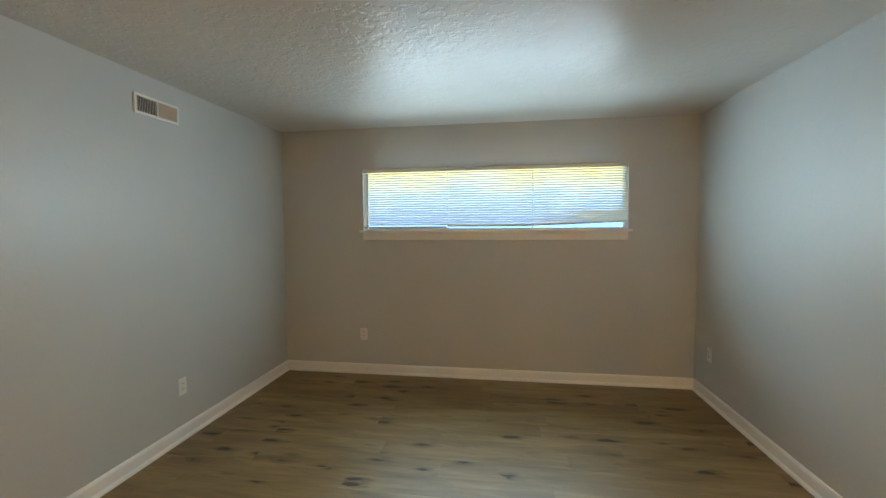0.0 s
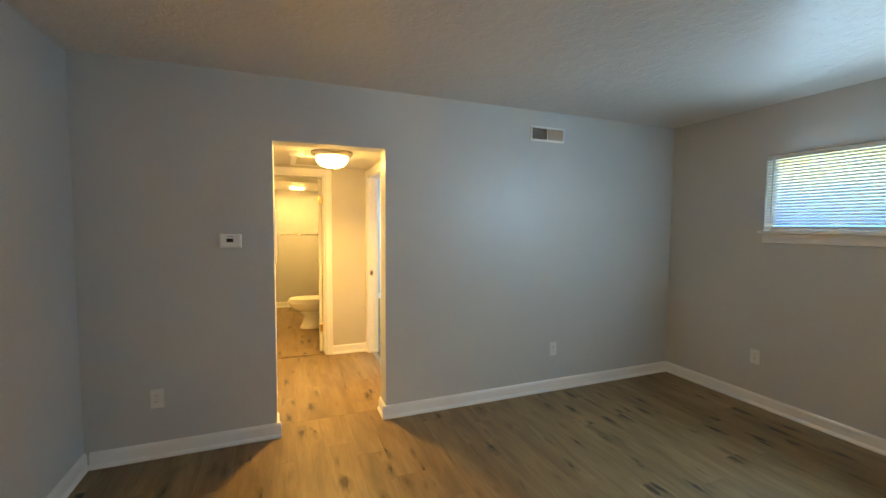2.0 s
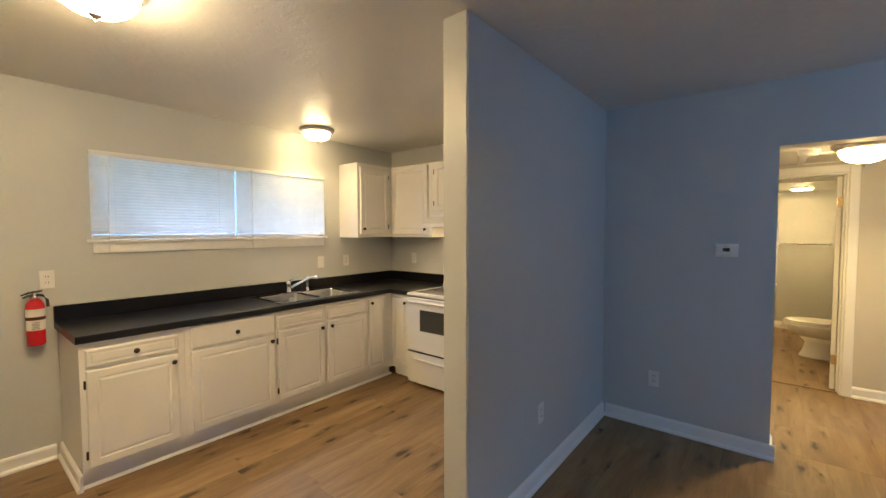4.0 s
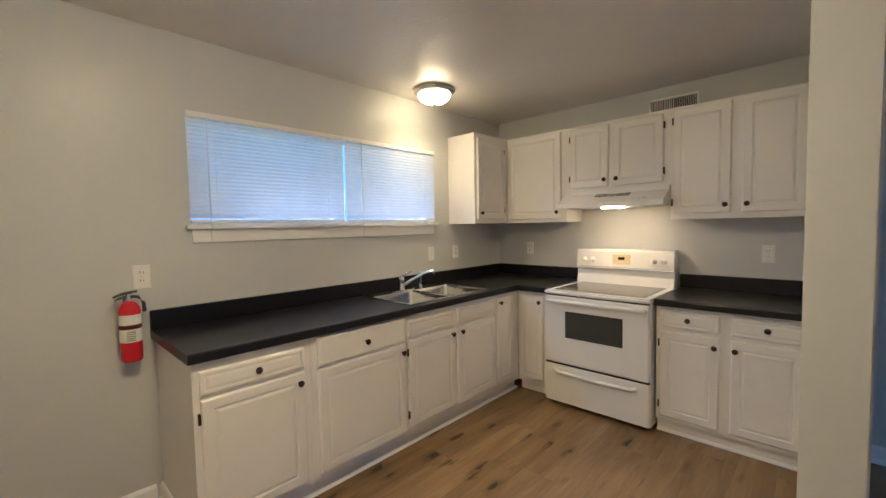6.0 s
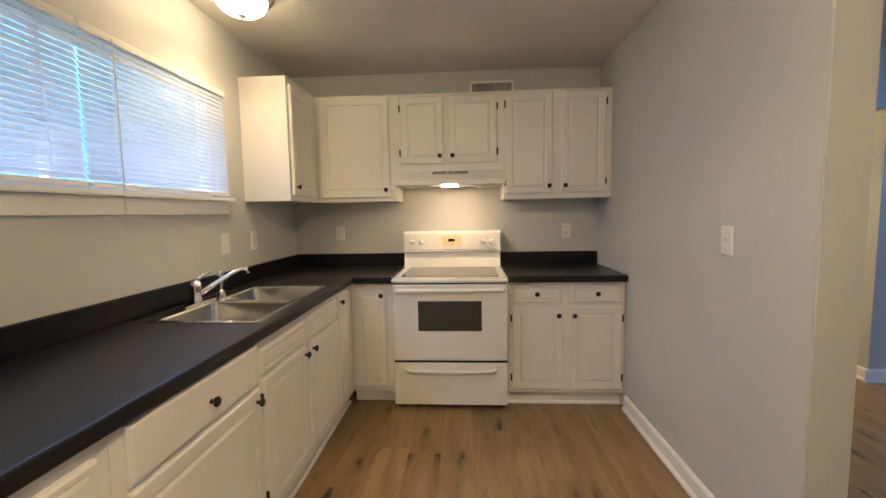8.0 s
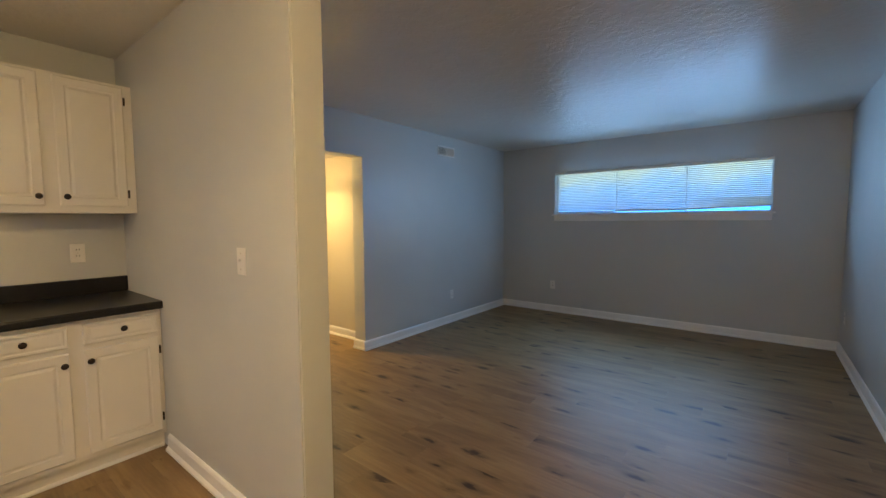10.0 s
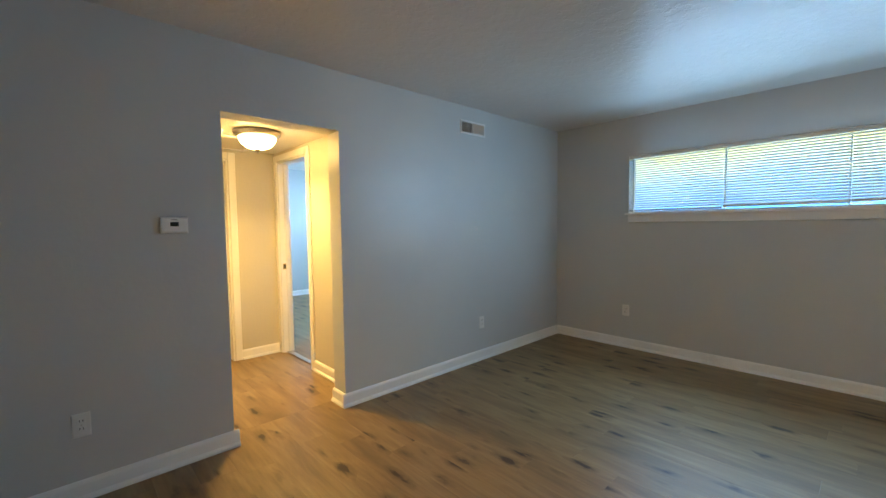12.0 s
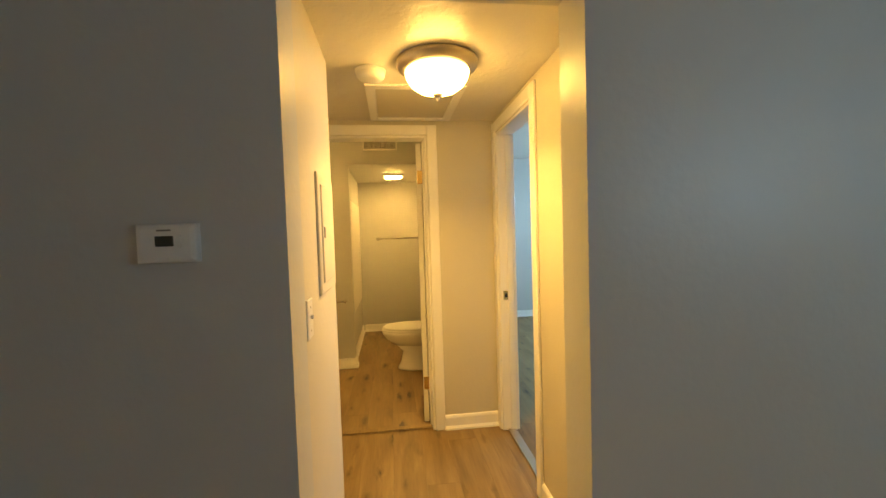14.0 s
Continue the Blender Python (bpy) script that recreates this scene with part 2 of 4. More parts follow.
def distance_material(name, stops, strength):
    """Daylit distance outside a window: sky colour below the crowns of far trees."""
    m, n, l, b = material(name)
    n.remove(b)
    tc = n.new("ShaderNodeTexCoord")
    sp = n.new("ShaderNodeSeparateXYZ")
    l.new(tc.outputs["Object"], sp.inputs[0])
    t = noise_node(n, l, 1.1, 5, (1, 1, 1.6))
    ad = n.new("ShaderNodeMath")
    ad.operation = "MULTIPLY_ADD"
    ad.inputs[1].default_value = 1.0
    l.new(t.outputs["Fac"], ad.inputs[0])
    l.new(sp.outputs["Z"], ad.inputs[2])
    mr = n.new("ShaderNodeMapRange")
    mr.inputs["From Min"].default_value, mr.inputs["From Max"].default_value = 0.0, 6.0
    l.new(ad.outputs["Value"], mr.inputs["Value"])
    r = ramp_node(n, l, mr.outputs["Result"], stops)
    e = n.new("ShaderNodeEmission")
    e.inputs["Strength"].default_value = strength
    l.new(r.outputs["Color"], e.inputs["Color"])
    l.new(e.outputs[0], n["Material Output"].inputs["Surface"])
    return m


# ---- mesh helpers ----
BASE = {}


def mesh_object(name, bm, mat, smooth=False):
    me = bpy.data.meshes.new(name)
    bmesh.ops.recalc_face_normals(bm, faces=bm.faces)
    bm.to_mesh(me)
    bm.free()
    me.materials.append(mat)
    if smooth:
        for p in me.polygons:
            p.use_smooth = True
    return me


def structure(name, bm, mat, label="", category="", smooth=False):
    ob = new(name, mesh_object(name, bm, mat, smooth))
    return tagged(ob, label, category, "", "structure")


def thing(name, at, label, category, group="", kind=""):
    ob = new(name)
    ob.location = at
    ob.empty_display_size = 0.05
    BASE[ob.name] = Vector(at)
    return tagged(ob, label, category, group, kind)


def part(name, bm, mat, parent, label="", smooth=False):
    """One mesh object under a thing or part; bm is in world coordinates."""
    at = BASE[parent.name]
    bmesh.ops.translate(bm, verts=bm.verts, vec=-at)
    ob = new(name, mesh_object(name, bm, mat, smooth))
    ob.parent = parent
    BASE[ob.name] = at
    return tagged(ob, label)


def box(x0, x1, y0, y1, z0, z1, bevel=0.0, seg=1, bm=None):
    x0, x1, y0, y1, z0, z1 = min(x0, x1), max(x0, x1), min(y0, y1), max(y0, y1), min(z0, z1), max(z0, z1)
    own = bmesh.new()
    m = Matrix.LocRotScale(((x0 + x1) / 2, (y0 + y1) / 2, (z0 + z1) / 2), None, (x1 - x0, y1 - y0, z1 - z0))
    bmesh.ops.create_cube(own, size=1.0, matrix=m)
    if bevel:
        bmesh.ops.bevel(own, geom=list(own.edges), offset=bevel, segments=seg, affect="EDGES", clamp_overlap=True)
    if bm is None:
        return own
    join(bm, own)
    return bm


def join(bm, other):
    me = bpy.data.meshes.new("tmp")
    other.to_mesh(me)
    other.free()
    bm.from_mesh(me)
    bpy.data.meshes.remove(me)
    return bm


def lathe(profile, centre, axis="Z", seg=28, bm=None):
    """Revolves (radius, height) pairs round an axis through centre."""
    own = bmesh.new()
    rings = []
    for r, h in profile:
        if r < 1e-5:
            rings.append([own.verts.new((0, 0, h))])
        else:
            rings.append([own.verts.new((r * math.cos(2 * math.pi * k / seg), r * math.sin(2 * math.pi * k / seg), h)) for k in range(seg)])
    for a, b in zip(rings, rings[1:]):
        for k in range(seg):
            j = (k + 1) % seg
            vs = [a[0] if len(a) == 1 else a[k], *( [] if len(a) == 1 else [a[j]] ), b[0] if len(b) == 1 else b[j], *( [] if len(b) == 1 else [b[k]] )]
            if len(set(vs)) > 2:
                own.faces.new(vs)
    turn = {"Z": Matrix.Identity(4), "X": Matrix.Rotation(radians(90), 4, "Y"), "Y": Matrix.Rotation(radians(-90), 4, "X"),
            "-Y": Matrix.Rotation(radians(90), 4, "X"), "-X": Matrix.Rotation(radians(-90), 4, "Y"), "-Z": Matrix.Rotation(radians(180), 4, "X")}[axis]
    bmesh.ops.transform(own, matrix=Matrix.Translation(centre) @ turn, verts=own.verts)
    if bm is None:
        return own
    return join(bm, own)


def tube(points, radius, seg=12, bm=None):
    """A round bar along points; radius may be one number or one per point."""
    own = bmesh.new()
    pts = [Vector(p) for p in points]
    rad = radius if isinstance(radius, (list, tuple)) else [radius] * len(pts)
    rings = []
    for k, p in enumerate(pts):
        d = (pts[min(k + 1, len(pts) - 1)] - pts[max(k - 1, 0)]).normalized()
        side = d.cross(Vector((0, 0, 1)) if abs(d.z) < 0.9 else Vector((1, 0, 0))).normalized()
        up = side.cross(d)
        rings.append([own.verts.new(p + rad[k] * (math.cos(2 * math.pi * q / seg) * side + math.sin(2 * math.pi * q / seg) * up)) for q in range(seg)])
    for a, b in zip(rings, rings[1:]):
        for k in range(seg):
            own.faces.new((a[k], a[(k + 1) % seg], b[(k + 1) % seg], b[k]))
    own.faces.new(rings[0])
    own.faces.new(rings[-1])
    if bm is None:
        return own
    return join(bm, own)


def panel(origin, u, out, w, h, profile):
    """A rectangular panel built of nested rectangles: profile holds (inset, height). origin: lower corner; u: unit way along its width; out: unit way to the front; z is up."""
    own = bmesh.new()
    o, u, out, up = Vector(origin), Vector(u), Vector(out), Vector((0, 0, 1))
    loops = []
    for i, d in profile:
        loops.append([own.verts.new(o + u * a + up * b + out * d) for a, b in ((i, i), (w - i, i), (w - i, h - i), (i, h - i))])
    own.faces.new(loops[0])
    for a, b in zip(loops, loops[1:]):
        for k in range(4):
            own.faces.new((a[k], a[(k + 1) % 4], b[(k + 1) % 4], b[k]))
    own.faces.new(loops[-1])
    return own


def extrude_profile(profile, a, b, out):
    """Extrudes a (distance from wall, height) outline from a to b along the floor; out: unit way from the wall."""
    own = bmesh.new()
    a, b, out = Vector(a), Vector(b), Vector(out)
    ends = [[own.verts.new(p + out * d + Vector((0, 0, h))) for d, h in profile] for p in (a, b)]
    k = len(profile)
    for i in range(k):
        own.faces.new((ends[0][i], ends[0][(i + 1) % k], ends[1][(i + 1) % k], ends[1][i]))
    own.faces.new(ends[0])
    own.faces.new(ends[1])
    return own


# ---- plan ----
XW, XE, YN, YP, CEIL = -1.965, 2.005, 4.222, -0.58, 2.47     # living room
XK, YK, YS, XEND = -2.133, -0.72, -3.21, -0.047              # kitchen: west wall, partition, window wall, partition's end
OP0, OP1, OPZ = 0.497, 1.272, 2.047                          # opening to the hall
HW, HN, HC, HX = -3.70, 1.465, 2.13, -2.13                   # hall: bath wall, bedroom wall, ceiling, inner side of the living room wall
BX, BP, BN, BC = -6.72, -5.18, 1.38, 2.09                    # bath: far wall, partition, side wall, low ceiling
RX = -7.10                                                   # bedroom far wall


def wall_with_holes(axis, at0, at1, lo, hi, z1, holes):
    """A wall along axis 'x' or 'y' between two faces at0 and at1, with holes (from, to, bottom, top)."""
    bm = bmesh.new()

    def piece(a, b, c, d):
        if b - a > 1e-4 and d - c > 1e-4:
            if axis == "x":
                box(a, b, at0, at1, c, d, 0, 1, bm)
            else:
                box(at0, at1, a, b, c, d, 0, 1, bm)
    at = lo
    for a, b, c, d in sorted(holes):
        piece(at, a, 0, z1)
        piece(a, b, 0, c)
        piece(a, b, d, z1)
        at = b
    piece(at, hi, 0, z1)
    bmesh.ops.remove_doubles(bm, verts=bm.verts, dist=1e-5)
    return bm


NWIN = (-1.105, 1.412, 1.46, 2.064)
KWIN = (-1.13, 0.75, 1.455, 2.055)
BWIN = (-6.2, -4.0, 1.30, 2.05)
structure("wall_north", wall_with_holes("x", YN, YN + 0.16, RX - 0.1, XE + 0.12, CEIL, [NWIN, BWIN]), M_WALL, "matte grey painted wall with a wide high window", "wall")
structure("wall_west", wall_with_holes("y", HX, XW, YP, YN, CEIL, [(OP0, OP1, 0, OPZ)]), M_WALL, "grey painted wall with an uncased opening to the hall", "wall")
structure("wall_east", box(XE, XE + 0.12, YS - 0.16, YN, 0, CEIL), M_WALL, "plain grey painted wall", "wall")
structure("wall_south", wall_with_holes("x", YS - 0.16, YS, XK - 0.12, XE, CEIL, [KWIN]), M_WALL, "grey painted kitchen wall with a wide window", "wall")
structure("wall_kitchen_west", box(XK - 0.12, XK, YS, YP, 0, CEIL), M_WALL, "grey painted kitchen wall behind the stove", "wall")
structure("wall_partition", box(XK, XEND, YK, YP, 0, CEIL, 0.006, 2), M_WALL, "grey painted partition between kitchen and living room", "wall")
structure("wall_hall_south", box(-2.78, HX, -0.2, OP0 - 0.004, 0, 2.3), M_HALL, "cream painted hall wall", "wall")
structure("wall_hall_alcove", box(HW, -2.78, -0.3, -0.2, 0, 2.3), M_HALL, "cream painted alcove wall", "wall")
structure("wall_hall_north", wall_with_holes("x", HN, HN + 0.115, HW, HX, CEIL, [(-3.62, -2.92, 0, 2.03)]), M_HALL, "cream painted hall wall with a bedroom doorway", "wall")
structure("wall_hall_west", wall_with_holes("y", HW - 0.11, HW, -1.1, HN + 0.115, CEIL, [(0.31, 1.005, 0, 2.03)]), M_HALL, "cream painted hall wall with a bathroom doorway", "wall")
structure("wall_bath_north", box(RX, HW - 0.11, BN, HN + 0.115, 0, CEIL), M_WALL, "grey painted bathroom wall", "wall")
structure("wall_bath_west", box(BX - 0.1, BX, -1.0, BN, 0, CEIL), M_WALL, "grey painted bathroom end wall", "wall")
structure("wall_bath_partition", box(BP - 0.1, BP, -1.0, 0.33, 0, CEIL), M_WALL, "grey painted bathroom partition end", "wall")
structure("wall_bath_header", box(BP - 0.1, BP, 0.33, BN, BC, CEIL), M_WALL, "grey painted header above the toilet area", "wall")
structure("wall_bath_side", box(BX, BP - 0.1, 0.20, 0.30, 0, BC), M_WALL, "grey painted bathroom side wall", "wall")
structure("wall_bath_south", box(BX, HW - 0.11, -1.1, -1.0, 0, CEIL), M_WALL, "plain grey painted wall", "wall")
structure("wall_bedroom_west", box(RX - 0.1, RX, BN, YN, 0, CEIL), M_WALL, "plain grey painted bedroom wall", "wall")
structure("ceiling_kitchen", box(RX - 0.1, XE + 0.12, YS - 0.16, -0.645, CEIL, CEIL + 0.12), M_CEIL_SOFT, "off-white lightly stippled kitchen ceiling", "ceiling")
structure("ceiling", box(RX - 0.1, XE + 0.12, -0.645, YN + 0.16, CEIL, CEIL + 0.12), M_CEIL, "off-white knockdown textured ceiling", "ceiling")
structure("ceiling_hall", box(HW, HX, -0.2, HN, HC, HC + 0.06), M_CEIL_SOFT, "low textured hall ceiling", "ceiling")
structure("ceiling_bath", box(BX, BP - 0.1, 0.30, BN, BC, BC + 0.06), M_WALL, "low painted ceiling above the toilet", "ceiling")

# baseboards
SKIRT = [(0, 0), (0.028, 0), (0.028, 0.012), (0.020, 0.022), (0.015, 0.026), (0.015, 0.082), (0.010, 0.094), (0.004, 0.100), (0, 0.100)]


def baseboard(a, b, out):
    structure("baseboard", extrude_profile(SKIRT, (*a, 0.0), (*b, 0.0), (*out, 0)), M_TRIM, "white painted baseboard with shoe moulding", "baseboard")


baseboard((XW, YN), (XE, YN), (0, -1))
baseboard((XW, OP1 - 0.028), (XW, YN - 0.03), (1, 0))
baseboard((XW, YP + 0.03), (XW, OP0 + 0.028), (1, 0))
baseboard((HX - 0.01, OP1), (XW, OP1), (0, -1))
baseboard((HX - 0.01, OP0), (XW, OP0), (0, 1))
baseboard((XW, YP), (XEND + 0.028, YP), (0, 1))
baseboard((XEND, YP), (XEND, YK), (1, 0))
baseboard((-1.47, YK), (XEND + 0.028, YK), (0, -1))
baseboard((XE, YS), (XE, YN - 0.03), (-1, 0))
baseboard((0.975, YS), (XE - 0.03, YS), (0, 1))
baseboard((0.9455, YS), (0.9455, -2.592), (1, 0))
baseboard((HW, 1.074), (HW, HN - 0.015), (1, 0))
baseboard((-2.85, HN), (HX, HN), (0, -1))
baseboard((BX, 0.33), (BX, BN), (1, 0))
baseboard((BX, 0.30), (BP - 0.1, 0.30), (0, 1))
baseboard((BP, -1.0), (BP, 0.358), (1, 0))
baseboard((BP - 0.1, 0.33), (BP, 0.33), (0, 1))
baseboard((BX, BN), (HW - 0.11, BN), (0, -1))
baseboard((RX, HN + 0.14), (RX, YN), (1, 0))
baseboard((RX, YN), (HX, YN), (0, -1))


# door casings and jambs
def casing_set(axis, at, out, lo, hi, top, depth, sides=(1, 1)):
    """Casing boards and jamb of a doorway in a wall along axis; at: the wall face; out: +1 or -1."""
    def b(a0, a1, d0, d1, z0, z1, name):
        c0, c1 = at + out * d0, at + out * d1
        bm = box(a0, a1, c0, c1, z0, z1, 0.004, 1) if axis == "x" else box(c0, c1, a0, a1, z0, z1, 0.004, 1)
        structure(name, bm, M_TRIM, "white painted wooden door trim", "door trim")
    w = 0.068
    if sides[0]:
        b(lo - w, lo - 0.001, 0.0, 0.017, 0, top + w, "door_casing")
    if sides[1]:
        b(hi + 0.001, hi + w, 0.0, 0.017, 0, top + w, "door_casing")
    b(lo, hi, 0.0, 0.016, top + 0.001, top + w, "door_casing")
    b(lo, lo + 0.018, -depth, 0.004, 0, top, "door_jamb")
    b(hi - 0.018, hi, -depth, 0.004, 0, top, "door_jamb")
    b(lo + 0.018, hi - 0.018, -depth, 0.004, top - 0.018, top, "door_jamb")
    b(lo + 0.018, lo + 0.030, -depth + 0.02, -0.05, 0, top - 0.018, "door_stop")
    b(hi - 0.030, hi - 0.018, -depth + 0.02, -0.05, 0, top - 0.018, "door_stop")


casing_set("y", HW, 1, 0.31, 1.005, 2.03, 0.11)
casing_set("x", HN, -1, -3.62, -2.92, 2.03, 0.115)
structure("threshold", box(-3.62, -2.92, HN + 0.03, HN + 0.085, 0.006, 0.012, 0.003), M_NICKEL, "grey metal floor transition strip", "threshold")
structure("threshold", box(HW - 0.08, HW - 0.03, 0.33, 0.986, 0.006, 0.011, 0.003), M_WOOD, "wooden floor transition strip", "threshold")


# ---- windows with blinds ----
def window(name, hole, wall_y, inward, blinds, label):
    x0, x1, z0, z1 = hole
    mid = wall_y - inward * 0.11
    w = thing(name, ((x0 + x1) / 2, wall_y, z0), label, "window", "", "structure")
    fr = bmesh.new()
    t = 0.018
    for a, b, c, d in ((x0, x1, z0, z0 + t), (x0, x1, z1 - t, z1), (x0, x0 + t, z0 + t, z1 - t), (x1 - t, x1, z0 + t, z1 - t)):
        box(a, b, mid - 0.03, mid + 0.03, c, d, 0, 1, fr)
    part("window_frame", fr, M_TRIM, w)
    n = len(blinds)
    for k in range(n):
        a, b = x0 + t + (x1 - x0 - 2 * t) * k / n, x0 + t + (x1 - x0 - 2 * t) * (k + 1) / n
        part("pane", box(a + 0.007, b - 0.007, mid - 0.003, mid + 0.003, z0 + t, z1 - t), M_GLASS, w).visible_shadow = False
        if k:
            part("mullion", box(a - 0.007, a + 0.007, mid - 0.022, mid + 0.022, z0 + t, z1 - t, 0.003), M_TRIM, w)
    face = wall_y
    part("window_sill", box(x0 - 0.03, x1 + 0.03, mid + inward * 0.03, face + inward * 0.045, z0 - 0.022, z0, 0.005, 2), M_TRIM, w)
    part("apron", box(x0 + 0.0, x1 - 0.0, face, face + inward * 0.016, z0 - 0.098, z0 - 0.022, 0.003), M_TRIM, w)
    return w


def blind(a, b, y, inward, top, bottom, lean, wand, label, slant=66, opener=0.0):
    """A horizontal mini blind between a and b; lean: how much higher the bottom rail is at b."""
    bl = thing("window_blind", ((a + b) / 2, y, top), label, "blind", "mini blinds in the windows")
    part("headrail", box(a, b, y - 0.014, y + 0.014, top - 0.034, top - 0.001, 0.003, 2), M_PLASTIC, bl)
    pitch, deep = 0.0228, 0.0262
    n = int((top - 0.03 - bottom - 0.012) / pitch)
    for k in range(n):
        z = top - 0.036 - (k + 0.5) * pitch
        low = max(0.0, 1 - (z - bottom) / 0.14)
        rise = lean * low
        own = bmesh.new()
        tilt = radians(slant) + radians(random.uniform(-0.6, 0.6) - opener * low)
        cs = []
        for q in range(5):
            s = (q / 4 - 0.5) * deep
            bow = 0.0018 * (1 - (2 * q / 4 - 1) ** 2)
            cs.append((inward * (s * math.cos(tilt) + bow * math.sin(tilt)), -s * math.sin(tilt) + bow * math.cos(tilt)))
        rows = [[own.verts.new((x, y + dy, z + dz + (rise if e else 0))) for dy, dz in cs] for e, x in ((0, a + 0.0005), (1, b - 0.0005))]
        for q in range(4):
            own.faces.new((rows[0][q], rows[0][q + 1], rows[1][q + 1], rows[1][q]))
        part("slat", own, M_SLAT, bl)
    own = bmesh.new()
    box(a + 0.003, b - 0.003, y - 0.012, y + 0.012, bottom, bottom + 0.020, 0.002, 1, own)
    for v in own.verts:
        v.co.z += lean * (v.co.x - a) / (b - a)
    part("bottom_rail", own, M_PLASTIC, bl)
    for f in (0.14, 0.86):
        x = a + (b - a) * f
        part("ladder_cord", tube([(x, y + inward * 0.014, top - 0.02), (x, y + inward * 0.014, bottom + 0.01 + lean * f)], 0.0009, 5), M_PLASTIC, bl)
    if wand:
        x = a + (b - a) * wand
        part("tilt_wand", tube([(x, y + inward * 0.022, top - 0.02), (x + 0.002, y + inward * 0.026, bottom - 0.10)], 0.004, 6), M_PLASTIC, bl)
    return bl


window("window_1", NWIN, YN, -1, [1, 1, 1], "wide white sliding window high in the wall")
window("window_2", KWIN, YS, 1, [1, 1], "wide white kitchen window above the counter")
window("window_3", BWIN, YN, -1, [1, 1], "white bedroom window")
BL = "closed white mini blind glowing with daylight"
blind(NWIN[0] + 0.001, -0.2586, YN + 0.013, -1, NWIN[3], NWIN[2] + 0.018, 0.0, 0.06, BL, 51)
blind(-0.2584, 0.5779, YN + 0.013, -1, NWIN[3], NWIN[2] + 0.030, 0.0, 0.0, BL, 51)
blind(0.5781, NWIN[1] - 0.001, YN + 0.013, -1, NWIN[3], NWIN[2] + 0.034, 0.030, 0.0, "white mini blind with its bottom rail hanging askew", 51)
blind(-0.2215, KWIN[1] + 0.006, YS + 0.015, 1, KWIN[3] + 0.018, KWIN[2] + 0.010, 0.0, 0.90, BL, 66, 9)
blind(KWIN[0] - 0.006, -0.229, YS + 0.015, 1, KWIN[3] + 0.018, KWIN[2] + 0.010, 0.0, 0.85, BL, 66, 9)

# outside
gp = bmesh.new()
bmesh.ops.create_grid(gp, x_segments=2, y_segments=2, size=1500, matrix=Matrix.Translation((0, 0, -0.3)))
structure("ground", gp, M_GROUND, "grassy ground outside the building", "ground")
FAR_N = distance_material("daylit_trees_and_sky_north", [(0.0, (0.16, 0.50, 1.05)), (0.36, (0.14, 0.54, 1.45)), (0.45, (0.45, 0.90, 1.40)), (0.50, (0.95, 1.15, 0.80)), (0.56, (1.10, 1.05, 0.30)), (1.0, (0.55, 0.80, 0.95))], DAY * 1.1)
FAR_S = distance_material("daylit_trees_and_sky_south", [(0.0, (0.38, 0.60, 0.95)), (0.38, (0.34, 0.64, 1.0)), (0.60, (0.30, 0.72, 0.95)), (0.72, (0.45, 0.80, 0.70)), (1.0, (0.55, 0.80, 1.0))], DAY * 0.8)
structure("backdrop_north", box(-14, 10, YN + 6, YN + 6.05, -0.3, 9), FAR_N, "bright trees and sky beyond the window", "backdrop")
structure("backdrop_south", box(-10, 10, YS - 6.05, YS - 6, -0.3, 9), FAR_S, "bright sky beyond the kitchen window", "backdrop")


# ---- fixtures used in several rooms ----
def flush_lamp(at, label, glass, watts, colour, wide=1.0, deep=1.0):
    """Flush ceiling lamp: metal pan, frosted glass bowl, finial, and the bulbs' light that leaves the bowl downwards."""
    def turned(profile, seg):
        return lathe([(r * wide, h * deep) for r, h in profile], at, "Z", seg)
    lamp = thing("ceiling_lamp", at, label, "ceiling lamp", "flush ceiling lamps")
    part("pan", turned([(0.0, 0.0), (0.178, 0.0), (0.182, -0.006), (0.180, -0.020), (0.170, -0.034), (0.152, -0.044), (0.140, -0.046), (0.0, -0.046)], 40), M_NICKEL, lamp, "brushed nickel pan", True)
    part("glass_bowl", turned([(0.140, -0.040), (0.142, -0.052), (0.136, -0.075), (0.118, -0.103), (0.088, -0.125), (0.050, -0.138), (0.0, -0.142)], 40), glass, lamp, "glowing frosted glass bowl", True)
    part("finial", turned([(0.0, -0.176), (0.004, -0.174), (0.006, -0.166), (0.004, -0.160), (0.012, -0.156), (0.020, -0.150), (0.022, -0.140), (0.0, -0.138)], 16), M_NICKEL, lamp, "", True)
    bulb = new("lamp_light", bpy.data.lights.new("lamp_light", "AREA"))
    bulb.data.shape, bulb.data.size, bulb.data.energy, bulb.data.color = "DISK", 0.20 * wide, watts, colour
    bulb.data.spread = radians(140)
    bulb.location = (at[0], at[1], at[2] - 0.185 * deep)
    return lamp


flush_lamp((-0.86, -2.90, CEIL), "flush lamp with lit frosted glass bowl on the kitchen ceiling", M_LAMP_SOFT, 0.6, BULB, 0.88, 0.78)
flush_lamp((1.02, -1.54, CEIL), "flush lamp with lit frosted glass bowl on the dining ceiling", M_LAMP, 0.9, BULB)
flush_lamp((-2.75, 0.975, HC), "flush lamp with lit frosted glass bowl on the hall ceiling", M_LAMP_HALL, 1.9, (1.0, 0.57, 0.13))


def facing(at, out):
    """Pose of a wall fixture whose front is +y in its own space and shows towards out."""
    return pose(*at, 0, 0, math.degrees(math.atan2(out[1], out[0])) - 90)


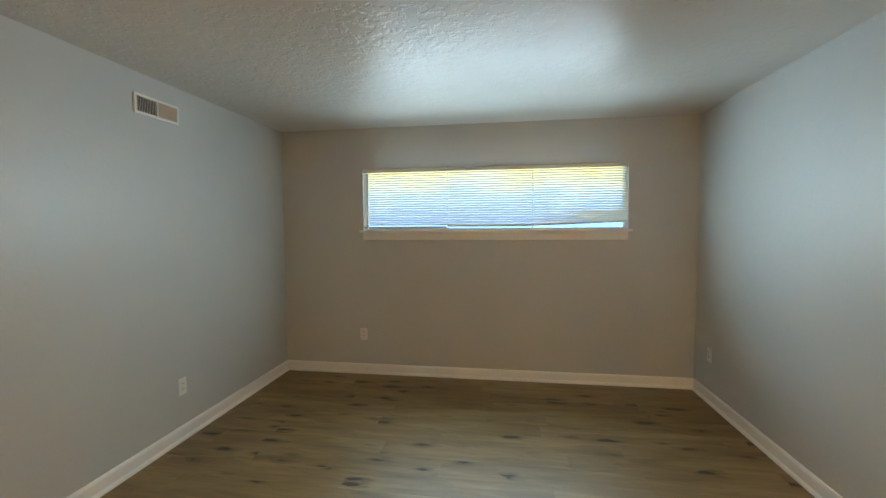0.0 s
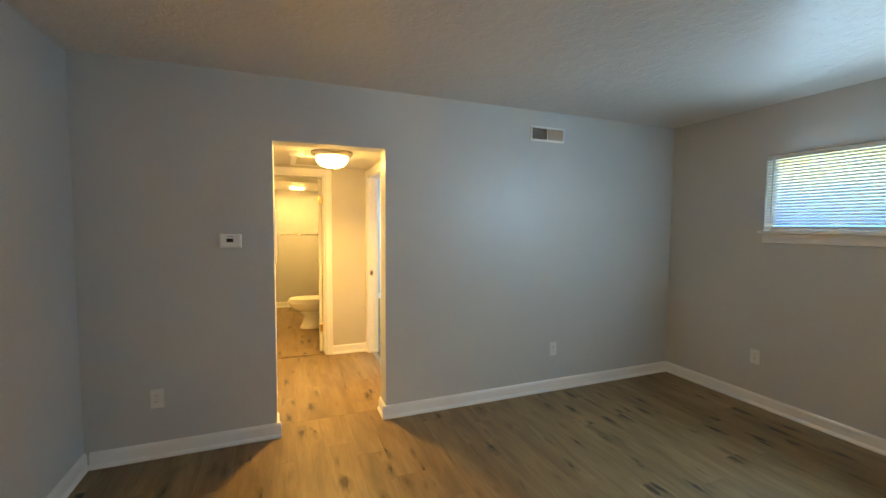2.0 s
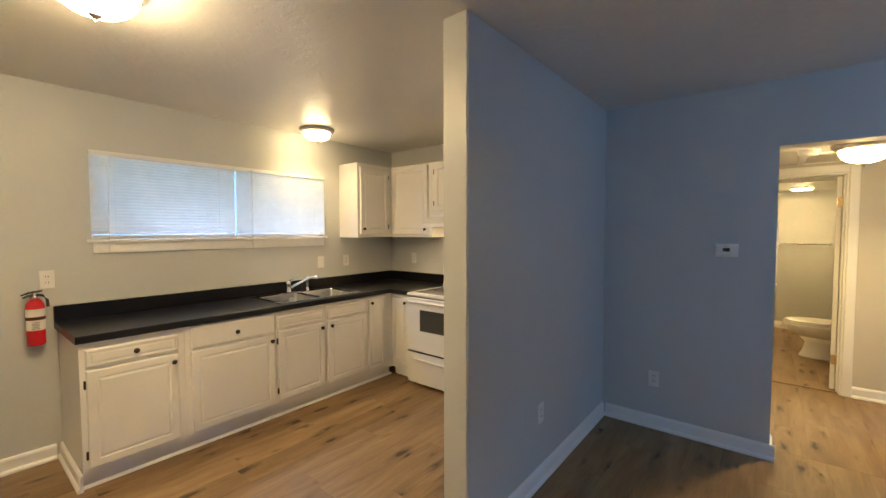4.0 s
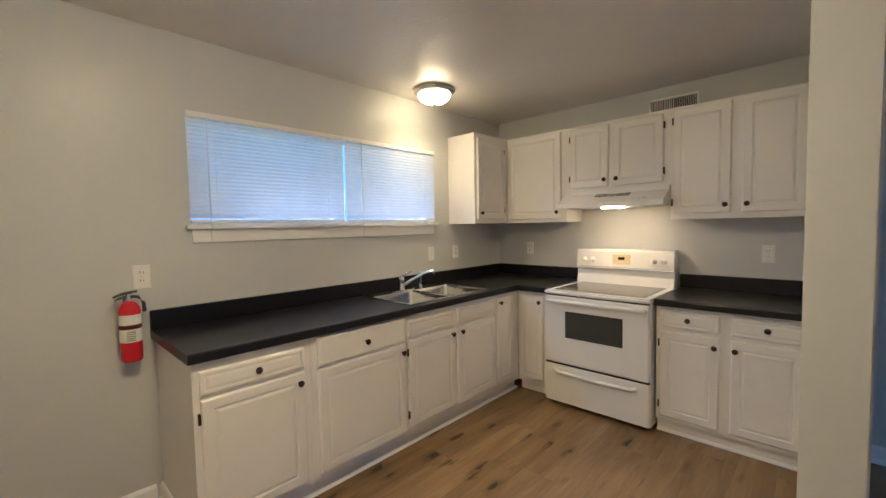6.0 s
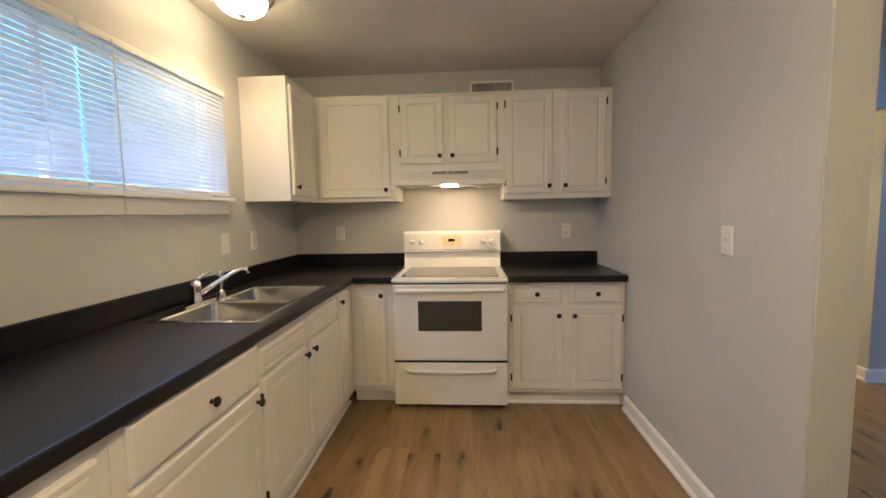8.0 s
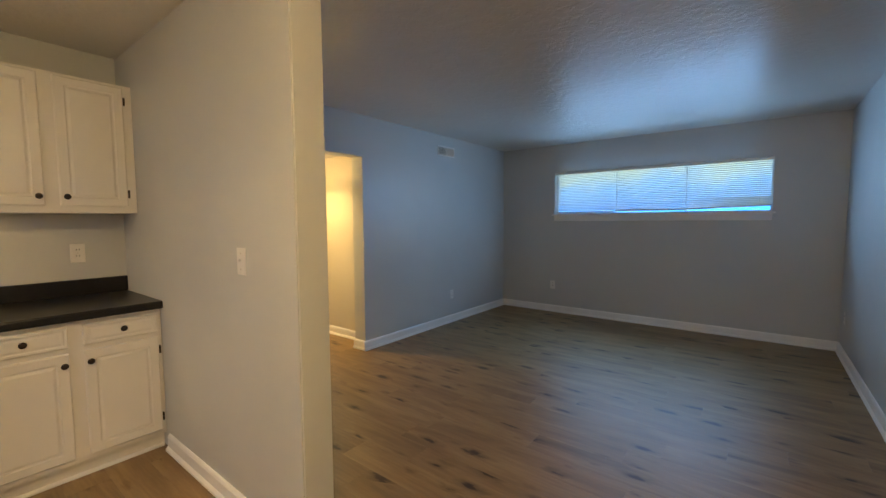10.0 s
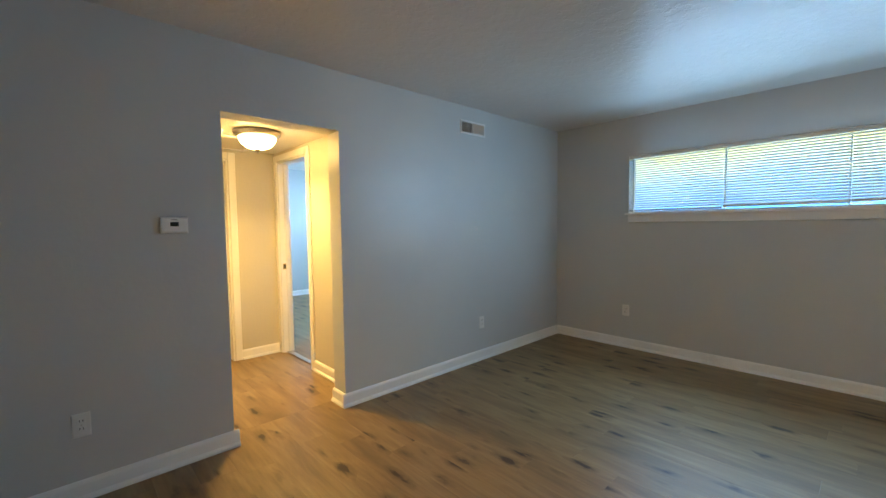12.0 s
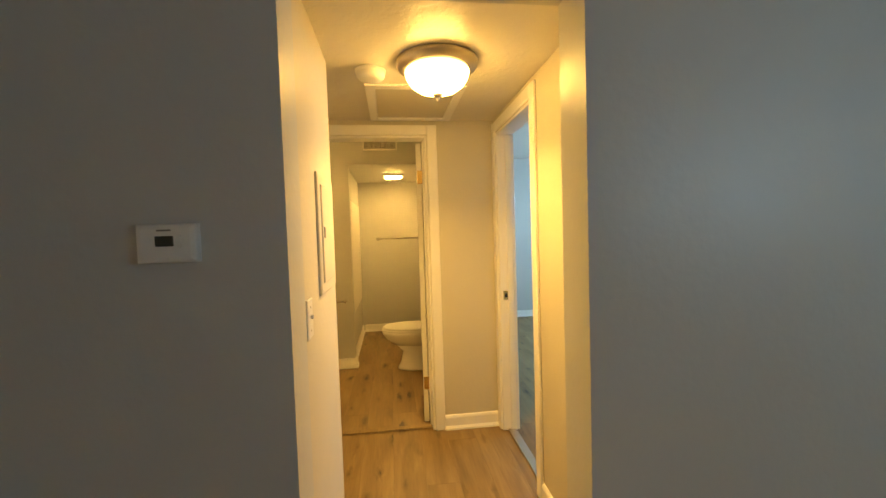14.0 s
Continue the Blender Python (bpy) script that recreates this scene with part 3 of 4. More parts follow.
def make_outlet():
    ob = thing("wall_outlet", (0, 0, 0), "white duplex outlet plate on the wall", "outlet", "wall outlets")
    part("cover_plate", panel((-0.037, 0, -0.06), (1, 0, 0), (0, 1, 0), 0.074, 0.12, [(0, 0.0005), (0, 0.003), (0.004, 0.006)]), M_PLASTIC, ob)
    for z in (-0.033, 0.007):
        rec = part("receptacle", box(-0.017, 0.017, 0.005, 0.008, z, z + 0.028, 0.002), M_PLASTIC, ob)
        for x in (-0.008, 0.005):
            part("slot", box(x, x + 0.003, 0.0075, 0.0086, z + 0.011, z + 0.021), M_DARK, rec)
    part("screw", lathe([(0.003, 0.005), (0.003, 0.0068), (0, 0.0072)], (0, 0, 0), "Y", 8), M_NICKEL, ob)
    return ob


def make_switch():
    ob = thing("light_switch", (0, 0, 0), "white single light switch plate on the wall", "switch", "light switches")
    part("cover_plate", panel((-0.037, 0, -0.06), (1, 0, 0), (0, 1, 0), 0.074, 0.12, [(0, 0.0005), (0, 0.003), (0.004, 0.006)]), M_PLASTIC, ob)
    part("toggle", box(-0.004, 0.004, 0.004, 0.016, -0.001, 0.012, 0.002), M_PLASTIC, ob)
    for z in (-0.035, 0.035):
        part("screw", lathe([(0.003, 0.005), (0.003, 0.0068), (0, 0.0072)], (0, 0, z), "Y", 8), M_NICKEL, ob)
    return ob


OUTLETS = [((XW, 2.81, 0.377), (1, 0)), ((-1.12, YN, 0.405), (0, -1)), ((XE, 3.95, 0.40), (-1, 0)), ((XW, -0.20, 0.38), (1, 0)), ((-0.80, YP, 0.42), (0, 1)),
           ((XK, -2.84, 1.186), (1, 0)), ((-1.418, YS, 1.184), (0, 1)), ((0.985, YS, 1.195), (0, 1))]
first = make_outlet()
first.matrix_basis = facing(*OUTLETS[0])
for o in OUTLETS[1:]:
    copy_thing(first, facing(*o))
copy_thing(first, facing((XK, -0.97, 1.187), (1, 0)))
SWITCHES = [((-1.094, YS, 1.184), (0, 1)), ((-0.475, YK, 1.21), (0, -1)), ((-2.19, OP0 - 0.004, 1.13), (0, 1))]
first = make_switch()
first.matrix_basis = facing(*SWITCHES[0])
for o in SWITCHES[1:]:
    copy_thing(first, facing(*o))


def make_vent(w, h, name, label):
    """Wall register: frame and two banks of louvres."""
    ob = thing(name, (0, 0, 0), label, "vent")
    fr = bmesh.new()
    t = 0.016
    for a, b, c, d in ((-w / 2, w / 2, -h / 2, -h / 2 + t), (-w / 2, w / 2, h / 2 - t, h / 2), (-w / 2, -w / 2 + t, -h / 2 + t, h / 2 - t), (w / 2 - t, w / 2, -h / 2 + t, h / 2 - t)):
        box(a, b, 0.0, 0.012, c, d, 0.002, 1, fr)
    part("frame", fr, M_TRIM, ob)
    part("backing", box(-w / 2 + t, w / 2 - t, 0.0005, 0.002, -h / 2 + t, h / 2 - t), M_DARK, ob)
    part("divider", box(-0.004, 0.004, 0.002, 0.010, -h / 2 + t, h / 2 - t), M_TRIM, ob)
    for side, ang in ((-1, 30), (1, -30)):
        for k in range(12):
            x = side * (0.010 + (k + 0.5) * (w / 2 - t - 0.012) / 12)
            own = box(-0.0008, 0.0008, -0.005, 0.005, -h / 2 + t, h / 2 - t)
            bmesh.ops.transform(own, matrix=pose(x, 0.0065, 0, 0, 0, ang), verts=own.verts)
            part("louvre", own, M_TRIM, ob)
    return ob


v = make_vent(0.345, 0.125, "wall_vent", "white metal air register high on the wall")
v.matrix_basis = facing((XW, 2.70, 2.275), (1, 0))
copy_thing(v, facing((XK, -1.565, 2.325), (1, 0)))
copy_thing(v, facing((BP, 0.66, 2.29), (1, 0)))

# thermostat
th = thing("thermostat", (XW, 0.235, 1.373), "white plastic thermostat with a small dark display", "thermostat")
part("housing", panel((XW, 0.170, 1.328), (0, 1, 0), (1, 0, 0), 0.130, 0.090, [(0, 0.001), (0, 0.020), (0.003, 0.026), (0.012, 0.029)]), M_PLASTIC, th)
part("display", box(XW + 0.0285, XW + 0.0305, 0.213, 0.253, 1.366, 1.390, 0.001), M_SCREEN, th, "dark display")
for k in range(3):
    part("button", box(XW + 0.0285, XW + 0.0315, 0.262, 0.270, 1.362 + 0.011 * k, 1.370 + 0.011 * k, 0.001), M_PLASTIC, th)
part("maker_mark", box(XW + 0.0285, XW + 0.0298, 0.218, 0.248, 1.401, 1.405), M_INK, th)

# ---- hall ----
sd = thing("smoke_detector", (-2.86, 0.68, HC), "round white smoke detector on the hall ceiling", "smoke detector")
part("base", lathe([(0, 0), (0.070, 0), (0.070, -0.012), (0, -0.012)], (-2.86, 0.68, HC), "Z", 28), M_PLASTIC, sd, "", True)
part("cover", lathe([(0.064, -0.011), (0.064, -0.028), (0.056, -0.040), (0.030, -0.044), (0, -0.044)], (-2.86, 0.68, HC), "Z", 28), M_PLASTIC, sd, "", True)
ah = thing("attic_hatch", (-3.36, 0.98, HC), "cream painted attic hatch with trim in the hall ceiling", "hatch")
fr = bmesh.new()
for a, b, c, d in ((-3.66, -3.02, 0.64, 0.69), (-3.66, -3.02, 1.11, 1.16), (-3.66, -3.61, 0.69, 1.11), (-3.07, -3.02, 0.69, 1.11)):
    box(a, b, c, d, HC - 0.014, HC - 0.0005, 0.003, 1, fr)
part("trim_frame", fr, M_TRIM, ah)
part("panel", box(-3.605, -3.075, 0.695, 1.105, HC - 0.006, HC - 0.001), M_HALL, ah)
ep = thing("electrical_panel", (-2.56, OP0 - 0.004, 1.38), "painted electrical panel door on the hall wall", "electrical panel")
part("cover", panel((-2.72, OP0 - 0.004, 1.17), (1, 0, 0), (0, 1, 0), 0.34, 0.43, [(0, 0.0005), (0, 0.008), (0.004, 0.011)]), M_HALL, ep)
part("door", panel((-2.68, OP0 + 0.006, 1.21), (1, 0, 0), (0, 1, 0), 0.26, 0.35, [(0, 0.0), (0, 0.005), (0.003, 0.007)]), M_HALL, ep)
part("latch", box(-2.45, -2.435, OP0 + 0.012, OP0 + 0.018, 1.37, 1.41, 0.002), M_NICKEL, ep)

# bathroom door, open into the bathroom
door = thing("door_1", (HW - 0.09, 0.95, 0.01), "white bathroom door standing open with brass hinges", "door", "", "structure")
SWING = Matrix.Translation((HW - 0.105, 0.986, 0)) @ Matrix.Rotation(radians(-13), 4, "Z") @ Matrix.Translation((-HW + 0.105, -0.986, 0))


def swung(bm):
    bmesh.ops.transform(bm, matrix=SWING, verts=bm.verts)
    return bm


part("leaf", swung(box(HW - 0.105 - 0.62, HW - 0.105, 0.934, 0.969, 0.012, 2.00, 0.002)), M_DOOR, door)
for z in (0.25, 1.72):
    part("hinge", swung(box(HW - 0.108, HW - 0.100, 0.940, 0.985, z, z + 0.09, 0.002)), M_BRASS, door, "brass hinge")
part("knob", swung(lathe([(0, 0), (0.028, 0), (0.028, 0.004), (0.012, 0.008), (0.012, 0.030), (0.026, 0.042), (0.026, 0.058), (0, 0.064)], (HW - 0.66, 0.934, 0.95), "-Y", 20)), M_BRASS, door, "brass knob", True)
sp = thing("strike_plate", (-3.60, HN + 0.05, 0.94), "brass strike plate on the bedroom door jamb", "strike plate")
part("plate", box(-3.602, -3.5995, HN + 0.020, HN + 0.058, 0.905, 0.965), M_BRASS, sp)
part("latch_hole", box(-3.5995, -3.5985, HN + 0.030, HN + 0.048, 0.922, 0.948), M_DARK, sp)

# ---- bathroom ----
tx, ty = -5.06, 1.36
toilet = thing("toilet", (tx, 1.0, 0), "white porcelain toilet with a closed lid", "toilet")


def oval(cx, cy, a, b, z, seg=28, squeeze=0.0):
    return [(cx + a * math.cos(2 * math.pi * k / seg) * (1 - squeeze * max(0, -math.sin(2 * math.pi * k / seg))), cy + b * math.sin(2 * math.pi * k / seg), z) for k in range(seg)]


def loft(loops):
    own = bmesh.new()
    rings = [[own.verts.new(p) for p in lp] for lp in loops]
    for a, b in zip(rings, rings[1:]):
        for k in range(len(a)):
            j = (k + 1) % len(a)
            own.faces.new((a[k], a[j], b[j], b[k]))
    own.faces.new(rings[0])
    own.faces.new(rings[-1])
    return own


part("pedestal", loft([oval(tx, 0.99, 0.115, 0.225, 0.0), oval(tx, 0.99, 0.112, 0.222, 0.02), oval(tx, 1.00, 0.095, 0.20, 0.08), oval(tx, 1.01, 0.095, 0.19, 0.18), oval(tx, 0.99, 0.125, 0.24, 0.25)]), M_PORCELAIN, toilet, "", True)
part("bowl", loft([oval(tx, 0.99, 0.120, 0.235, 0.245), oval(tx, 0.94, 0.165, 0.285, 0.31), oval(tx, 0.92, 0.185, 0.305, 0.37), oval(tx, 0.92, 0.185, 0.305, 0.395)]), M_PORCELAIN, toilet, "", True)
part("seat", loft([oval(tx, 0.915, 0.190, 0.300, 0.398), oval(tx, 0.915, 0.192, 0.303, 0.408), oval(tx, 0.915, 0.186, 0.296, 0.416)]), M_PLASTIC, toilet, "", True)
part("lid", loft([oval(tx, 0.92, 0.188, 0.296, 0.419), oval(tx, 0.92, 0.190, 0.298, 0.430), oval(tx, 0.92, 0.175, 0.280, 0.440), oval(tx, 0.92, 0.10, 0.18, 0.444)]), M_PLASTIC, toilet, "", True)
part("tank", box(tx - 0.22, tx + 0.22, 1.175, 1.365, 0.38, 0.74, 0.02, 3), M_PORCELAIN, toilet)
part("tank_lid", box(tx - 0.232, tx + 0.232, 1.163, 1.372, 0.742, 0.775, 0.008, 2), M_PORCELAIN, toilet)
part("flush_lever", tube([(tx + 0.16, 1.172, 0.68), (tx + 0.16, 1.155, 0.68), (tx + 0.09, 1.152, 0.672)], 0.006, 8), M_CHROME, toilet, "chrome flush lever")
tb = thing("towel_bar", (BX, 0.84, 1.30), "chrome towel bar on the bathroom wall", "towel bar")
part("bar", tube([(BX + 0.06, 0.54, 1.30), (BX + 0.06, 1.16, 1.30)], 0.011, 12), M_STEEL, tb, "", True)
for y in (0.55, 1.15):
    part("bracket", lathe([(0, 0), (0.024, 0), (0.024, 0.006), (0.011, 0.012), (0.011, 0.066), (0, 0.070)], (BX, y, 1.30), "X", 16), M_CHROME, tb, "", True)
bl_ = thing("bath_ceiling_light", (-6.05, 0.79, BC), "small square lit ceiling light in the bathroom", "ceiling light")
part("frame", box(-6.18, -5.92, 0.66, 0.92, BC - 0.018, BC - 0.0005, 0.004), M_PLASTIC, bl_)
part("lens", box(-6.15, -5.95, 0.69, 0.89, BC - 0.030, BC - 0.018, 0.004), M_BATHLAMP, bl_, "glowing lens")
vl = thing("vanity_light", (-4.5, -1.0, 1.95), "lit vanity light bar on the bathroom wall", "wall light")
part("back_plate", box(-4.78, -4.22, -1.0, -0.975, 1.90, 2.00, 0.004), M_NICKEL, vl)
for x in (-4.66, -4.5, -4.34):
    part("globe", lathe([(0, -0.05), (0.035, -0.036), (0.05, 0), (0.035, 0.036), (0, 0.05)], (x, -0.92, 1.95), "Z", 16), M_BATHLAMP, vl, "glowing globe", True)
    part("socket", lathe([(0.02, 0), (0.02, 0.04), (0, 0.04)], (x, -0.975, 1.95), "Y", 12), M_NICKEL, vl)
wp = thing("wall_panel", (-6.05, 0.30, 0.5), "pale painted panel on the bathroom side wall", "wall panel")
part("panel", panel((-6.66, 0.30, 0.50), (1, 0, 0), (0, 1, 0), 1.2, 1.25, [(0, 0.0005), (0, 0.008), (0.004, 0.011)]), M_DOOR, wp)
hk = thing("paper_holder", (BP, 0.20, 0.70), "chrome toilet paper holder on the bathroom wall end", "paper holder")
for y in (0.11, 0.25):
    part("post", lathe([(0, 0), (0.020, 0), (0.020, 0.004), (0.008, 0.009), (0.008, 0.050), (0.014, 0.056), (0.014, 0.070), (0, 0.074)], (BP, y, 0.70), "X", 16), M_CHROME, hk, "", True)
part("roller", tube([(BP + 0.060, 0.11, 0.70), (BP + 0.060, 0.25, 0.70)], 0.008, 12), M_CHROME, hk, "", True)

# ---- kitchen cabinets ----
RAISED = [(0.0, 0.0), (0.0, 0.013), (0.006, 0.019), (0.046, 0.019), (0.050, 0.014), (0.056, 0.0135), (0.068, 0.019)]
GROOVED = [(0.0, 0.0), (0.0, 0.013), (0.006, 0.019), (0.016, 0.019), (0.020, 0.0165), (0.024, 0.0165), (0.034, 0.019)]
SLAB = [(0.0, 0.0), (0.0, 0.012), (0.010, 0.019), (0.014, 0.0195)]


def knob(at, out, parent):
    axis = {(1, 0): "X", (0, 1): "Y", (0, -1): "-Y"}[out]
    part("knob", lathe([(0.008, 0.0), (0.006, 0.006), (0.007, 0.012), (0.015, 0.017), (0.0165, 0.022), (0.013, 0.027), (0, 0.029)], at, axis, 16), M_BRONZE, parent, "dark bronze knob", True)


def front(cab, name, axis, at, out, a, b, z0, z1, profile, knob_at=None, hinge_side=None):
    """A door or drawer front on a face at 'at', from a to b along the axis ('x' or 'y'). out: +1."""
    lo, hi = min(a, b), max(a, b)
    if axis == "x":
        origin, u, o = (lo, at, z0), (1, 0, 0), (0, 1, 0)
    else:
        origin, u, o = (at, lo, z0), (0, 1, 0), (1, 0, 0)
    d = part(name, panel(origin, u, o, hi - lo, z1 - z0, profile), M_CAB, cab)
    if knob_at:
        k, z = knob_at
        p = (k, at + 0.0185, z) if axis == "x" else (at + 0.0185, k, z)
        knob(p, (0, 1) if axis == "x" else (1, 0), d)
    if hinge_side is not None:
        s = 1 if hinge_side > (lo + hi) / 2 else -1
        for z in (z0 + 0.055, z1 - 0.105):
            if axis == "x":
                bm = box(hinge_side, hinge_side + s * 0.011, at + 0.001, at + 0.016, z, z + 0.05, 0.003)
            else:
                bm = box(at + 0.001, at + 0.016, hinge_side, hinge_side + s * 0.011, z, z + 0.05, 0.003)
            part("hinge", bm, M_BRONZE, d, "dark exposed hinge")
    return d


TOE, CT, YF, XF = 0.095, 0.872, -2.59, -1.52


def base_x(a, b, label):
    c = thing("base_cabinet", ((a + b) / 2, YS, 0), label, "cabinet", "kitchen base cabinets")
    lo, hi = min(a, b), max(a, b)
    part("body", box(lo + 0.0007, hi - 0.0007, YS, YF, TOE, CT), M_CAB, c)
    part("toe_kick", box(lo + 0.0007, hi - 0.0007, YS, YF - 0.045, 0.006, TOE), M_CAB, c)
    return c


def base_y(a, b, label):
    c = thing("base_cabinet", (XK, (a + b) / 2, 0), label, "cabinet", "kitchen base cabinets")
    lo, hi = min(a, b), max(a, b)
    part("body", box(XK, XF, lo + 0.0007, hi - 0.0007, TOE, CT), M_CAB, c)
    part("toe_kick", box(XK, XF - 0.045, lo + 0.0007, hi - 0.0007, 0.006, TOE), M_CAB, c)
    return c


c = base_x(0.945, 0.408, "white end base cabinet with one drawer and door")
front(c, "drawer_front", "x", YF, 1, 0.918, 0.448, 0.724, 0.828, GROOVED, (0.68, 0.778))
front(c, "door", "x", YF, 1, 0.918, 0.448, 0.130, 0.705, RAISED, (0.48, 0.655), 0.918)
c = base_x(0.408, -0.238, "white base cabinet with one wide drawer and door")
front(c, "drawer_front", "x", YF, 1, 0.372, -0.226, 0.704, 0.858, SLAB, (0.07, 0.775))
front(c, "door", "x", YF, 1, 0.372, -0.226, 0.130, 0.690, RAISED, (-0.195, 0.645))
c = thing("base_cabinet", (-0.709, YS, 0), "white sink base cabinet with two doors", "cabinet", "kitchen base cabinets")
part("side_panel", box(-1.1793, -1.161, YS, YF, TOE, CT), M_CAB, c)
part("side_panel", box(-0.257, -0.2387, YS, YF, TOE, CT), M_CAB, c)
part("back_panel", box(-1.161, -0.257, YS, YS + 0.012, TOE, CT), M_CAB, c)
part("face_frame", box(-1.161, -0.257, YF - 0.018, YF, TOE, CT), M_CAB, c)
part("bottom_panel", box(-1.161, -0.257, YS + 0.012, YF - 0.018, TOE, TOE + 0.016), M_CAB, c)
part("toe_kick", box(-1.1793, -0.2387, YS, YF - 0.045, 0.006, TOE), M_CAB, c)
front(c, "false_drawer_front", "x", YF, 1, -0.250, -0.685, 0.728, 0.826, GROOVED)
front(c, "false_drawer_front", "x", YF, 1, -0.722, -1.168, 0.728, 0.838, GROOVED)
front(c, "door", "x", YF, 1, -0.256, -0.687, 0.145, 0.708, RAISED, (-0.655, 0.665), -0.256)
front(c, "door", "x", YF, 1, -0.722, -1.165, 0.145, 0.708, RAISED, (-0.755, 0.665))
c = base_x(-1.180, -1.519, "white corner base cabinet with a narrow door")
front(c, "door", "x", YF, 1, -1.195, -1.405, 0.145, 0.840, [(0.0, 0.0), (0.0, 0.013), (0.006, 0.019), (0.038, 0.019), (0.042, 0.014), (0.047, 0.0135), (0.057, 0.019)], (-1.225, 0.80))
c = base_y(-2.589, -2.298, "white narrow base cabinet beside the stove")
front(c, "door", "y", XF, 1, -2.560, -2.345, 0.136, 0.832, [(0.0, 0.0), (0.0, 0.013), (0.006, 0.019), (0.038, 0.019), (0.042, 0.014), (0.047, 0.0135), (0.057, 0.019)], (-2.372, 0.785))
c = base_y(-1.500, -0.7206, "white base cabinet with two drawers and two doors")
front(c, "drawer_front", "y", XF, 1, -1.473, -1.142, 0.728, 0.842, GROOVED, (-1.31, 0.79))
front(c, "drawer_front", "y", XF, 1, -1.083, -0.742, 0.728, 0.842, GROOVED, (-0.91, 0.79))
front(c, "door", "y", XF, 1, -1.475, -1.142, 0.125, 0.700, RAISED, (-1.165, 0.642), -1.475)
front(c, "door", "y", XF, 1, -1.083, -0.742, 0.125, 0.700, RAISED, (-1.060, 0.642), -0.742)

TOE_SHOE = [(0, 0), (0.016, 0), (0.016, 0.006), (0.010, 0.014), (0, 0.018)]
structure("trim", extrude_profile(TOE_SHOE, (-1.54, YF - 0.045, 0.0), (0.945, YF - 0.045, 0.0), (0, 1, 0)), M_TRIM, "white shoe moulding along the cabinets", "trim")
structure("trim", extrude_profile(TOE_SHOE, (XF - 0.045, -1.500, 0.0), (XF - 0.045, -0.726, 0.0), (1, 0, 0)), M_TRIM, "white shoe moulding along the cabinets", "trim")

U0, U1, XU, YU = 1.440, 2.222, -1.83, -2.905
UPC = "kitchen wall cabinets"


def upper_y(a, b, z0, label):
    c = thing("wall_cabinet", (XK, (a + b) / 2, z0), label, "cabinet", UPC)
    lo, hi = min(a, b), max(a, b)
    part("body", box(XK, XU, lo + 0.0007, hi - 0.0007, z0, U1), M_CAB, c)
    return c


c = thing("wall_cabinet", (-1.58, YS, U0), "white wall cabinet beside the kitchen window", "cabinet", UPC)
part("body", box(-1.829, -1.340, YS, YU, U0, U1), M_CAB, c)
front(c, "door", "x", YU, 1, -1.372, -1.765, 1.478, 2.180, RAISED, (-1.405, 1.53), -1.765)
c = upper_y(YU - 0.001, -2.300, U0, "white corner wall cabinet with a large door")
front(c, "door", "y", XU, 1, -2.872, -2.347, 1.470, 2.200, RAISED, (-2.375, 1.525))
c = upper_y(-2.300, -1.500, 1.685, "short white wall cabinet above the range hood")
front(c, "door", "y", XU, 1, -2.260, -1.942, 1.712, 2.196, RAISED, (-1.968, 1.765), -2.260)
front(c, "door", "y", XU, 1, -1.903, -1.550, 1.712, 2.196, RAISED, (-1.875, 1.765), -1.550)
c = upper_y(-1.500, -0.7208, U0, "white wall cabinet with two raised panel doors")
front(c, "door", "y", XU, 1, -1.484, -1.146, 1.478, 2.205, RAISED, (-1.172, 1.530), -1.484)
front(c, "door", "y", XU, 1, -1.084, -0.768, 1.478, 2.205, RAISED, (-1.056, 1.530), -0.768)

# ---- worktops ----
SX0, SX1, SY0, SY1 = -1.140, -0.310, -3.145, -2.615     # sink's outline


def top_piece(bm, x0, x1, y0, y1):
    box(x0, x1, y0, y1, 0.8722, 0.915, 0, 1, bm)


wt = thing("worktop", (-0.6, -2.9, 0.873), "black speckled laminate worktop with backsplash in an L", "worktop", "kitchen worktops")
own = bmesh.new()
XL, YE = 0.962, -2.558
hx0, hx1, hy0, hy1 = SX0 + 0.02, SX1 - 0.02, SY0 + 0.02, SY1 - 0.02
for q in ((hx1, XL, YS, YE - 0.012), (hx0, hx1, YS, hy0), (hx0, hx1, hy1, YE - 0.012), (-1.485, hx0, YS, YE - 0.012), (XK, -1.485, YS, -2.292)):
    top_piece(own, *q)
bmesh.ops.remove_doubles(own, verts=own.verts, dist=1e-5)
part("top", own, M_COUNTER, wt)
EDGE = [(0, 0), (0.006, 0.0), (0.010, 0.003), (0.012, 0.008), (0.012, 0.036), (0.010, 0.041), (0.006, 0.044), (0, 0.0447)]
part("front_edge", extrude_profile(EDGE, (-1.4728, YE - 0.012, 0.8708), (XL, YE - 0.012, 0.8708), (0, 1, 0)), M_COUNTER, wt)
part("front_edge", extrude_profile(EDGE, (-1.485, -2.5578, 0.8708), (-1.485, -2.292, 0.8708), (1, 0, 0)), M_COUNTER, wt)
part("backsplash", box(XK + 0.019, XL, YS, YS + 0.019, 0.9155, 1.018, 0.004, 2), M_COUNTER, wt)
part("backsplash", box(XK, XK + 0.0185, YS, -2.292, 0.9155, 1.018, 0.004, 2), M_COUNTER, wt)
wt = thing("worktop", (-1.8, -1.1, 0.873), "short black laminate worktop with backsplash beside the stove", "worktop", "kitchen worktops")
own = bmesh.new()
top_piece(own, XK, -1.485, -1.503, YK - 0.0005)
part("top", own, M_COUNTER, wt)
